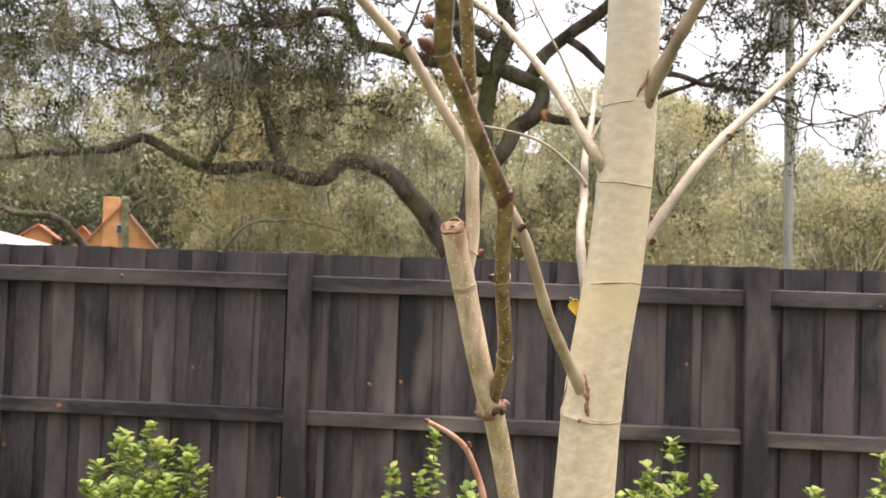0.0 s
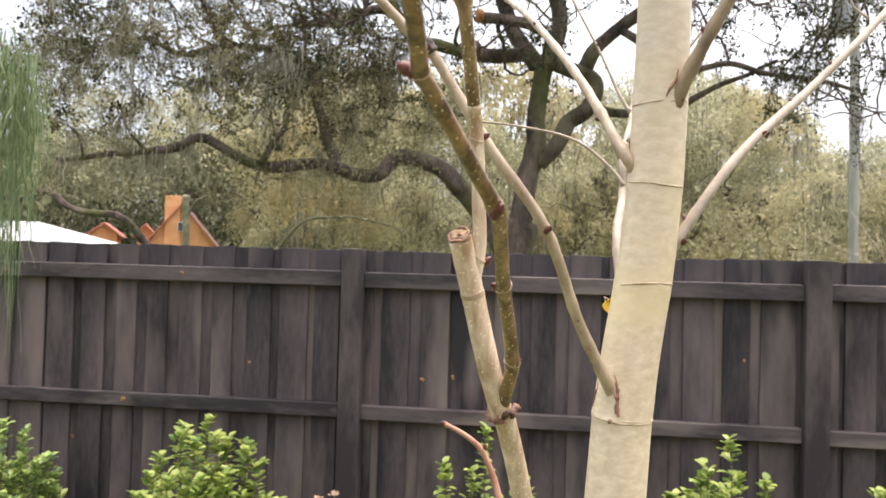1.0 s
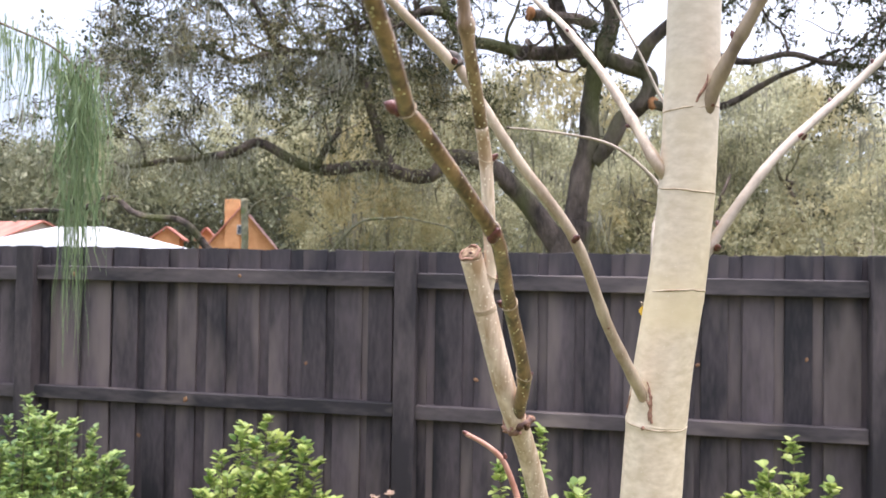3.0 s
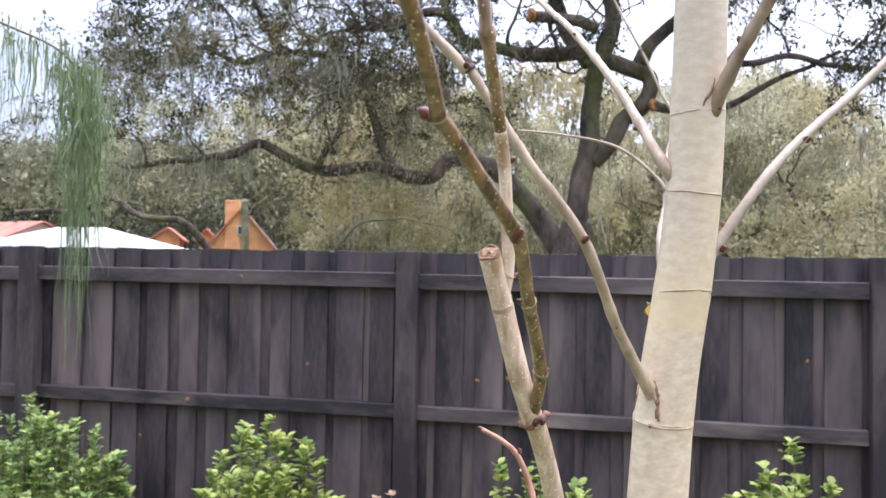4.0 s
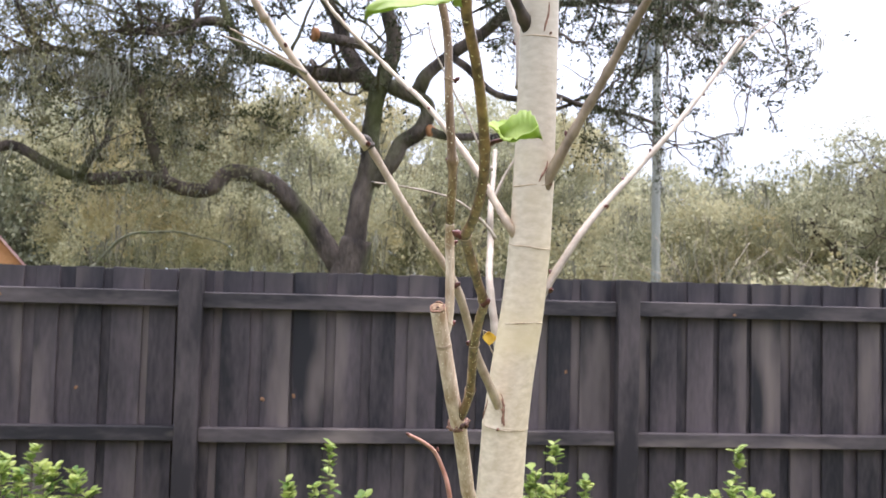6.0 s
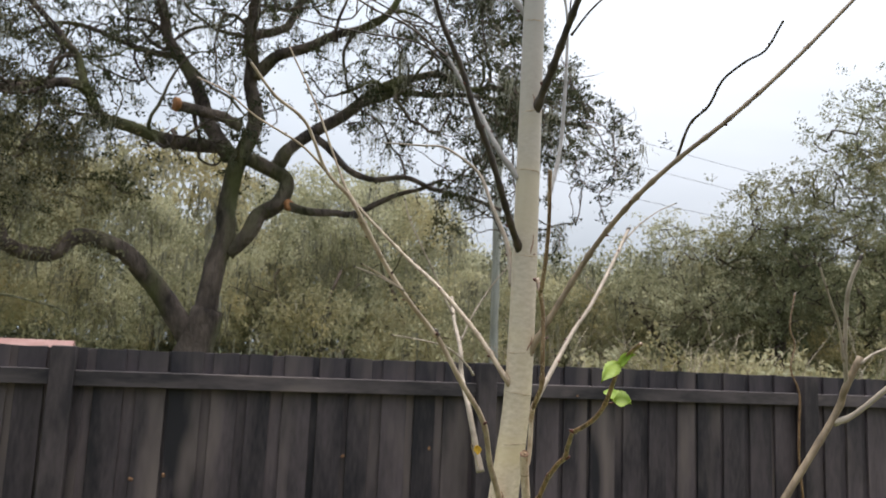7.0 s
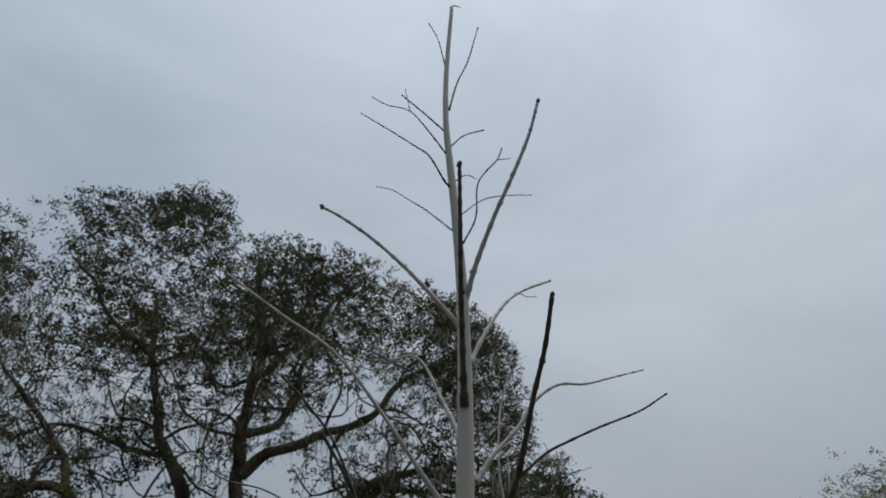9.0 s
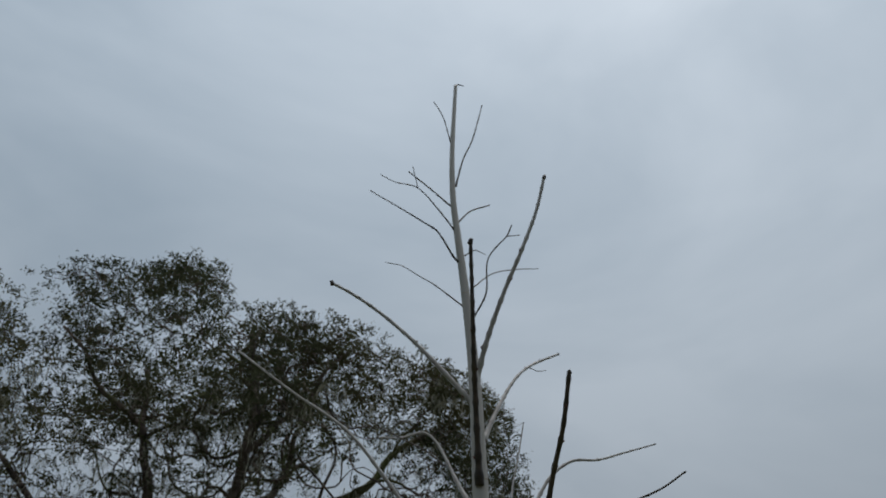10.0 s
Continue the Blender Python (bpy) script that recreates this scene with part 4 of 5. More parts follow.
oak_limb([(0.87, 5.80, 4.39), (0.55, 5.97, 4.86), (0.39, 6.14, 5.45), (0.14, 6.29, 5.83), (-0.10, 6.41, 6.31), (-0.32, 6.54, 6.84), (-0.46, 6.67, 7.59), (-0.64, 6.80, 8.45)], 0.19, 0.05)
oak_limb([(0.74, 5.80, 4.52), (0.16, 5.69, 4.51), (-0.32, 5.57, 4.59), (-0.68, 5.46, 4.70), (-0.88, 5.34, 4.99), (-1.27, 5.23, 4.89), (-1.60, 5.11, 4.79), (-2.08, 5.00, 4.75)], 0.17, 0.06)
oak_limb([(0.98, 5.60, 4.75), (0.54, 5.40, 4.85), (0.17, 5.20, 4.84)], 0.11, 0.1)
oak_limb([(0.94, 5.80, 3.11), (1.29, 5.75, 3.57), (1.62, 5.70, 3.91), (1.55, 5.70, 4.25), (1.10, 5.70, 4.35)], 0.17, 0.14)
oak_limb([(1.49, 5.70, 4.32), (1.62, 5.58, 4.55), (2.00, 5.46, 4.82), (2.41, 5.34, 5.14), (2.84, 5.24, 5.46), (3.44, 5.15, 5.70), (3.91, 5.06, 5.56), (4.47, 4.98, 5.53), (5.05, 4.92, 5.28), (5.63, 4.86, 5.10), (6.23, 4.80, 5.24)], 0.16, 0.03)
oak_limb([(2.39, 5.20, 5.11), (2.77, 5.28, 5.34), (3.34, 5.36, 5.53), (4.04, 5.44, 5.55), (4.59, 5.52, 5.47), (5.17, 5.60, 5.14)], 0.09, 0.03)
oak_limb([(1.86, 5.50, 4.75), (2.28, 5.34, 4.38), (2.61, 5.18, 4.15), (3.19, 5.04, 4.12), (3.85, 4.92, 4.05), (4.30, 4.80, 3.81)], 0.09, 0.03)
oak_limb([(0.59, 5.80, 1.93), (0.27, 5.70, 2.40), (-0.03, 5.60, 2.79), (-0.32, 5.50, 3.07), (-0.81, 5.40, 3.08), (-1.06, 5.30, 2.88), (-1.34, 5.20, 2.91), (-1.51, 5.06, 2.95), (-1.79, 5.01, 2.96), (-2.41, 4.89, 2.95), (-3.01, 4.71, 3.18), (-3.47, 4.57, 3.06), (-4.18, 4.49, 3.09), (-4.75, 4.40, 2.94)], 0.24, 0.04)
oak_limb([(-1.52, 5.10, 2.97), (-1.65, 5.06, 3.39), (-1.78, 5.03, 3.88), (-1.99, 4.99, 4.23), (-2.28, 4.95, 4.38), (-2.76, 4.91, 4.42), (-3.34, 4.85, 4.32), (-3.85, 4.78, 4.46), (-4.35, 4.70, 4.38)], 0.12, 0.03)
oak_limb([(-2.37, 4.80, 2.94), (-2.16, 4.80, 3.29), (-2.10, 4.80, 3.56)], 0.08, 0.04)
oak_limb([(-3.74, 6.50, -0.17), (-4.24, 6.54, 0.97), (-4.70, 6.58, 1.89), (-5.16, 6.61, 2.30), (-5.62, 6.65, 2.45), (-6.03, 6.69, 2.54), (-6.61, 6.72, 2.65), (-7.35, 6.76, 2.49), (-8.22, 6.80, 2.53)], 0.13, 0.05)
oak_limb([(1.62, 5.65, 3.80), (2.06, 5.55, 3.66), (2.57, 5.45, 3.71), (2.84, 5.34, 3.85), (3.18, 5.22, 4.11), (3.69, 5.10, 4.22)], 0.1, 0.03)
oak_limb([(-0.87, 5.30, 4.94), (-1.05, 5.38, 5.41), (-1.44, 5.45, 5.82), (-1.76, 5.53, 6.24), (-2.21, 5.60, 6.65)], 0.09, 0.03)
oak_limb([(0.13, 6.40, 5.88), (-0.45, 6.30, 5.86), (-0.97, 6.20, 6.06), (-1.37, 6.10, 6.03), (-1.78, 6.00, 5.75)], 0.08, 0.03)
oak_limb([(1.07, 5.50, 6.81), (1.49, 5.53, 7.25), (1.90, 5.55, 8.05), (2.51, 5.58, 8.95), (3.17, 5.60, 9.61)], 0.08, 0.03)
oak_limb([(-0.43, 6.60, 7.38), (-1.00, 6.53, 7.75), (-1.51, 6.47, 8.30), (-2.00, 6.40, 8.76)], 0.08, 0.03)


def rough_tube(pts, r0, r1, step, sides, seed, wander=0.0):
    long = sum((Vector(b) - Vector(a)).length for a, b in zip(pts, pts[1:]))
    places = glide(pts, max(5, int(long / step)))
    out = []
    for p, s in places:
        w = wander * min(1, 4 * s)
        out.append((p + Vector((noise.noise(p * 1.7 + Vector((seed, 0, 0))), noise.noise(p * 1.7 + Vector((0, seed, 9))), noise.noise(p * 1.7 + Vector((3, 0, seed))))) * w, s))
    return tube_data(out, lambda s, a, p: (r0 + (r1 - r0) * s ** 0.75) * (1 + 0.2 * noise.noise((math.cos(a) * 1.5 + seed, p.z * 2 + math.sin(a) * 1.5, p.x * 2)) + 0.09 * noise.noise((math.cos(a) * 4 + seed, p.z * 6 + math.sin(a) * 4, p.x * 6))), sides), [p for p, s in out]


def oak_roof(x, y):
    """Height of the crown's skin over a place, seen as a dome that fans out with distance."""
    fan = (y + 4.8) / 10.6
    u = 0.8 + (x - 0.8) / fan
    skin = np.interp(u, (-6.4, -5.3, -3.0, -2.1, -0.9, -0.4, 0.2, 0.45, 1.2, 2.2, 3.3, 4.4, 5.0, 5.4, 6.2), (4.4, 6.7, 8.85, 9.45, 9.7, 10.05, 9.85, 9.15, 9.4, 9.3, 9.0, 8.65, 8.15, 7.15, 5.7))
    return 2 + (skin - 2) * min(fan, 1.0) - 0.035 * (y - 5.8) ** 2


def open_middle(x, z):
    """The gap between the spreading boughs, where only a few thin shoots hang."""
    return -0.3 < x < 3.5 and z < 5.4


def build_oak():
    rng = np.random.default_rng(3)
    nodes, node_r = [], []
    base = oak.location
    data, line = rough_tube([(0.45, 5.82, -0.1), (0.50, 5.8, 0.6), (0.61, 5.8, 1.69), (0.74, 5.80, 2.37)], 0.46, 0.20, 0.08, 18, 1)
    part("trunk", sheet("trunk", [v - base for v in data[0]], data[1], oak_bark, True), None, oak)
    for k, (pts, r0, r1) in enumerate(OAK_LIMBS):
        while pts[-1][2] > oak_roof(pts[-1][0], pts[-1][1]) - 0.25:
            pts = pts[:-1] if len(pts) > 3 and pts[-2][2] > oak_roof(pts[-2][0], pts[-2][1]) - 0.25 else pts[:-1] + [tuple(Vector(pts[-1]).lerp(Vector(pts[-2]), 0.2))]
        data, line = rough_tube(pts, r0 * 0.62, r1 * 0.7, 0.05, 18, k + 2, 0.12)
        part("limb", sheet("limb", [v - base for v in data[0]], data[1], oak_bark, True), None, oak)
        nodes += [tuple(p) for p in line[len(line) // 4:]]
        node_r += [0.62 * (r0 + (r1 - r0) * i / len(line)) for i in range(len(line) // 4, len(line))]
    # crooked side branches, and finer ones upon them
    side_v, side_f, ends = [], [], []

    def crooked(start, way, steps, step, r0, r1, seed):
        p, pts = Vector(start), [Vector(start)]
        way = way.normalized()
        for i in range(steps):
            way = (way + Vector(rng.normal(0, 0.42, 3)) + Vector((0, 0, 0.06))).normalized()
            p = p + way * step
            if p.z < (4.2 if open_middle(p.x, p.z) else 3.0) or p.z > oak_roof(p.x, p.y) - 0.1:
                break
            pts.append(p.copy())
        if len(pts) < 3:
            return []
        data, line = rough_tube(pts, r0, r1, step * 0.8, 7 if r0 > 0.02 else 5, seed, 0.03)
        o = len(side_v)
        side_v.extend(v - base for v in data[0])
        side_f.extend(tuple(o + q for q in f) for f in data[1])
        ends.extend(tuple(q) for q in line[-2:])
        return [tuple(q) for q in line]

    first = len(nodes)
    second = []
    for k in range(150):
        i = int(rng.integers(first))
        if nodes[i][2] < 3.2 or (open_middle(nodes[i][0], nodes[i][2]) and k % 3):
            continue
        out = Vector((nodes[i][0] - 0.9, nodes[i][1] - 5.7, 0)) * 0.18 + Vector(rng.normal(0, 0.7, 3)) + Vector((0, 0, 0.35))
        second += crooked(nodes[i], out, int(rng.integers(8, 17)), 0.17, min(node_r[i] * 0.5, 0.030), 0.008, k)
    third = []
    for k in range(560):
        s = second[int(rng.integers(len(second)))]
        third += crooked(s, Vector(rng.normal(0, 1, 3)) + Vector((0, 0, 0.2)), int(rng.integers(5, 11)), 0.12, 0.010, 0.004, k + 200)
    tagged(part("branch_growth", sheet("branch_growth", side_v, side_f, oak_bark, True), None, oak), kind="stuff")
    nodes += second + third
    node_r += [0.03] * len(second) + [0.01] * len(third)
    # crown: clumps within a spreading dome, more of them towards its skin
    centres = []
    while len(centres) < 860:
        y = rng.uniform(3.0, 10.0)
        fan = (y + 4.8) / 10.6
        u, z = rng.uniform(-6.4, 6.2), rng.uniform(3.0, 10.2)
        x = 0.8 + (u - 0.8) * fan
        top = oak_roof(x, y)
        floor = np.interp(u, (-8, -4, -1, 1, 3, 4.6, 6.2), (2.9, 3.4, 4.6, 5.9, 6.0, 5.2, 4.6))
        if not floor < z < top:
            continue
        share = (z - floor) / (top - floor)
        thin = np.interp(u, (-3, -1, 0.4, 1.2, 6), (0.32, 0.32, 0.42, 0.68, 0.85))
        if rng.random() > (0.02 + 0.98 * share ** 3.0) * (thin + (1 - thin) * share ** 5) or noise.noise((x * 0.6, y * 0.6, z * 0.7)) < -0.05:
            continue
        centres.append((x, y, z))
    for x, y, z, n in ((5.55, 5.0, 5.2, 13), (4.9, 5.2, 5.0, 4), (4.1, 5.0, 4.9, 3), (-1.3, 5.0, 4.2, 15), (-1.0, 5.2, 3.7, 8), (-3.4, 4.8, 4.2, 14), (-5.0, 5.2, 3.8, 13), (-2.4, 5.2, 4.9, 7)):
        centres += [tuple(c) for c in rng.normal((x, y, z), (0.55, 0.6, 0.4), (n, 3)) if c[2] > 3.1]
    centres = np.array(centres)
    tree_nodes, radii = np.array(nodes), np.array(node_r)
    verts, faces, tips = [], [], []
    order = np.argsort([np.min(np.linalg.norm(tree_nodes - c, axis=1)) for c in centres])
    for i in order:
        c = centres[i]
        d = np.linalg.norm(tree_nodes - c, axis=1) + 0.5 * np.maximum(0, tree_nodes[:, 2] - c[2])
        j = int(np.argmin(d))
        a, reach = tree_nodes[j], d[j]
        if reach > 0.1:
            r = min(radii[j] * 0.6, 0.014 + 0.012 * reach)
            sag = rng.normal(0, 0.13 * reach, 3)
            mid = (a + c) / 2 + sag
            data, line = rough_tube([Vector(a), Vector(mid), Vector(c)], r, 0.006, 0.16, 5, i * 0.37, 0.12)
            o = len(verts)
            verts += [v - base for v in data[0]]
            faces += [tuple(o + q for q in f) for f in data[1]]
            line = np.array([tuple(p) for p in line[1:]])
            tree_nodes = np.vstack([tree_nodes, line])
            radii = np.r_[radii, np.linspace(r, 0.006, len(line))]
            for _ in range(4):
                e = c + rng.normal(0, 0.15, 3) * (1, 1, 0.6)
                e[2] = min(e[2], c[2] + 0.12)
                s = line[rng.integers(len(line))]
                data, _ = rough_tube([Vector(s), Vector((s + e) / 2 + rng.normal(0, 0.06, 3)), Vector(e)], 0.007, 0.003, 0.2, 3, i * 0.7, 0.05)
                o = len(verts)
                verts += [v - base for v in data[0]]
                faces += [tuple(o + q for q in f) for f in data[1]]
    tagged(part("twig_growth", sheet("twig_growth", verts, faces, oak_bark, True), None, oak), kind="stuff")
    sub = np.repeat(centres, 7, 0) + rng.normal(0, 0.25, (len(centres) * 7, 3)) * (1, 1, 0.6)
    sub = np.array([p for p in sub if p[2] < oak_roof(p[0], p[1]) + 0.2])
    inner = np.array([p for p in second + third if p[2] > 4.0 and (not open_middle(p[0], p[2]) or rng.random() < 0.12)])
    inner = inner[rng.integers(len(inner), size=520)] + rng.normal(0, 0.10, (520, 3)) - (0, 0, 0.05)
    sub = np.vstack([sub, inner, np.array(ends)])
    v, f = leaf_cloud(rng, sub - np.array(base), 22, (0.062, 0.062, 0.045), 0.048, 0.2)
    tagged(part("crown", mesh_of("crown", v, f, oak_leaf), None, oak), kind="stuff")
    low = tree_nodes[(tree_nodes[:, 2] > 3.3) & (tree_nodes[:, 2] < 8.0) & (radii < 0.07) & ((tree_nodes[:, 0] < -0.3) | (tree_nodes[:, 0] > 2.2) | (tree_nodes[:, 2] > 5.6))]
    spots = low[rng.integers(len(low), size=480)]
    tops = np.repeat(spots, 16, 0) + rng.normal(0, 0.07, (480 * 16, 3)) * (1, 1, 0.3)
    v, f = strands(rng, tops - np.array(base), 0.28, 0.006, 0.06)
    tagged(part("hanging_moss", mesh_of("hanging_moss", v, f, moss), None, oak, "grey-green hanging moss"), kind="stuff")
    # thin drooping sprays under the boughs that reach over the gap
    over = tree_nodes[(tree_nodes[:, 0] > 1.0) & (tree_nodes[:, 0] < 5.2) & (tree_nodes[:, 2] > 3.9) & (tree_nodes[:, 2] < 6.2)]
    spray_v, spray_f, sprigs = [], [], []
    for k in range(75):
        p = Vector(over[rng.integers(len(over))])
        reach = rng.uniform(0.35, 1.0)
        lean = Vector((rng.normal(0, 0.4), rng.normal(0, 0.4), 0))
        pts = [p, p + lean * reach * 0.5 + Vector((0, 0, -0.25 * reach)), p + lean * reach * 0.8 + Vector((0, 0, -reach))]
        data, line = rough_tube(pts, 0.008, 0.003, 0.08, 4, k, 0.06)
        o = len(spray_v)
        spray_v += [v - base for v in data[0]]
        spray_f += [tuple(o + q for q in f) for f in data[1]]
        sprigs += [tuple(q - base) for q in line[1:]]
    tagged(part("spray_growth", sheet("spray_growth", spray_v, spray_f, oak_bark, True), None, oak), kind="stuff")
    v, f = leaf_cloud(rng, sprigs, 7, (0.05, 0.05, 0.04), 0.048, 0.4)
    tagged(part("foliage", mesh_of("foliage", v, f, oak_leaf), None, oak), kind="stuff")
    # the low limb is hung with moss and hidden in part by pale leafy shoots
    near = tree_nodes[(tree_nodes[:, 0] < -0.4) & (tree_nodes[:, 0] > -6.5) & (tree_nodes[:, 2] > 2.6) & (tree_nodes[:, 2] < 4.5)]
    spots = near[rng.integers(len(near), size=220)]
    tops = np.repeat(spots, 14, 0) + rng.normal(0, 0.09, (220 * 14, 3)) * (1, 1, 0.3)
    v, f = strands(rng, tops - np.array(base), 0.30, 0.007, 0.06)
    tagged(part("hanging_moss", mesh_of("hanging_moss", v, f, moss), None, oak, "grey-green hanging moss"), kind="stuff")
    spots = near[rng.integers(len(near), size=210)] + rng.normal(0, 0.36, (210, 3)) - (0, 0.2, 0.05)
    spots = spots[spots[:, 2] > 2.45]
    v, f = leaf_cloud(rng, np.repeat(spots, 5, 0) + rng.normal(0, 0.17, (len(spots) * 5, 3)) - np.array(base), 16, (0.08, 0.08, 0.06), 0.046, 0.4)
    tagged(part("foliage", mesh_of("foliage", v, f, shoot_leaf), None, oak, "pale olive leafy shoots"), kind="stuff")
    for at, way, r in (((1.68, 5.60, 3.79), (0.5, -0.8, 0.1), 0.075), ((0.17, 5.20, 4.84), (-1, -0.5, 0), 0.085)):
        at, way = Vector(at) - base, Vector(way).normalized()
        data = tube_data([(at - way * 0.05, 0), (at, 1), (at + way * 0.012, 2)], lambda s, a, p: r * (1, 1, 0.8)[s] * (1 + 0.1 * math.sin(3 * a)), 14)
        part("cut_face", sheet("cut_face", *data, cut_orange, True), None, oak, "orange-brown sawn limb end")


build_oak()


def build_dead_bough():
    """A pale bare bough that leans out of the woods, its end broken and drooping."""
    tree = thing("dead_tree", (-4.1, 7.5, 0), "leaning dead tree with a pale bare drooping bough", "tree")
    base = tree.location
    for name, pts, r0, r1 in (("trunk", [(-4.1, 7.5, -0.1), (-3.9, 7.5, 1.2), (-3.5, 7.5, 1.7), (-3.1, 7.5, 2.0)], 0.05, 0.03),
                              ("bough", [(-3.1, 7.5, 2.0), (-2.75, 7.5, 2.35), (-2.15, 7.5, 2.49), (-1.74, 7.5, 2.44), (-1.36, 7.5, 2.37), (-1.18, 7.5, 2.27), (-1.16, 7.5, 2.10)], 0.028, 0.010)):
        data, _ = rough_tube([Vector(p) - base for p in pts], r0, r1, 0.05, 9, len(pts), 0.05)
        part(name, sheet(name, *data, dead_bark, True), None, tree)


build_dead_bough()


def build_slender_tree():
    """A slim mossy trunk with a broken top, standing before the far houses."""
    tree = thing("slender_tree", (-8.8, 16, 0), "slim grey-green mossy trunk with one short bare limb", "tree")
    data, _ = rough_tube([Vector((0.05, 0, -0.1)), Vector((0.02, 0, 1.6)), Vector((-0.04, 0, 2.8)), Vector((-0.06, 0, 3.5))], 0.125, 0.095, 0.1, 12, 5, 0.06)
    part("trunk", sheet("trunk", *data, dead_bark, True), None, tree)
    data, _ = rough_tube([Vector((-0.04, 0, 2.9)), Vector((0.25, 0, 3.3)), Vector((0.5, 0.1, 3.5))], 0.045, 0.02, 0.1, 8, 3, 0.05)
    part("limb", sheet("limb", *data, dead_bark, True), None, tree)


build_slender_tree()


# ---- trees beyond ----
def far_tree(name, place, height, spread, label, seed, leaf, group="", clumps=150, bare=0.25):
    """A tree further off: a forked trunk, limbs and a crown of leaf clumps with gaps."""
    rng = np.random.default_rng(seed)
    tree = thing(name, place, label, "tree", group)
    lo = height * bare
    data, line = rough_tube([(0, 0, -0.1), (rng.normal(0, 0.15), 0, lo), (rng.normal(0, 0.4), rng.normal(0, 0.3), height * 0.62)], 0.03 * height, 0.012 * height, 0.3, 9, seed, 0.1)
    part("trunk", sheet("trunk", *data, oak_bark, True), None, tree)
    nodes = np.array([tuple(p) for p in line if p.z > lo * 0.6])
    centres = []
    while len(centres) < clumps:
        u = rng.normal(0, 1, 3)
        u *= rng.random() ** 0.4 / np.linalg.norm(u)
        c = u * (spread, spread, height * (1 - bare) / 2) + (0, 0, height * (1 + bare) / 2)
        if c[2] > 0.8 and noise.noise(tuple(c * 0.6 + seed)) > -0.3:
            centres.append(c)
    centres = np.array(centres)
    verts, faces = [], []
    for i in np.argsort(np.linalg.norm(centres - nodes.mean(0), axis=1)):
        c = centres[i]
        d = np.linalg.norm(nodes - c, axis=1) + np.maximum(0, nodes[:, 2] - c[2])
        a = nodes[int(np.argmin(d))]
        data, line = rough_tube([Vector(a), Vector((a + c) / 2 + rng.normal(0, 0.2, 3)), Vector(c)], 0.012 + 0.028 * d.min(), 0.009, 0.3, 5, i * 0.3, 0.15)
        o = len(verts)
        verts += data[0]
        faces += [tuple(o + q for q in f) for f in data[1]]
        nodes = np.vstack([nodes, [tuple(p) for p in line[1:]]])
    tagged(part("limb_growth", sheet("limb_growth", verts, faces, oak_bark, True), None, tree), kind="stuff")
    sub = np.repeat(centres, 6, 0) + rng.normal(0, 0.36, (len(centres) * 6, 3)) * (1, 1, 0.6)
    v, f = leaf_cloud(rng, sub, 22, (0.11, 0.11, 0.075), 0.070, 0.5)
    tagged(part("crown", mesh_of("crown", v, f, leaf), None, tree), kind="stuff")
    return tree


far_tree("oak", (15.9, 9.4, 0), 8.9, 2.3, "rounded oak with a dense grey-green crown beyond the fence", 11, far_leaf, clumps=330)
far_tree("oak", (13.9, 11.2, 0), 6.9, 1.7, "broad oak with thin grey-green foliage and drooping moss", 12, far_leaf, clumps=240)
far_tree("oak", (12.2, 12.8, 0), 5.7, 2.0, "low scrubby oak behind the fence", 13, wood_leaf, clumps=220)


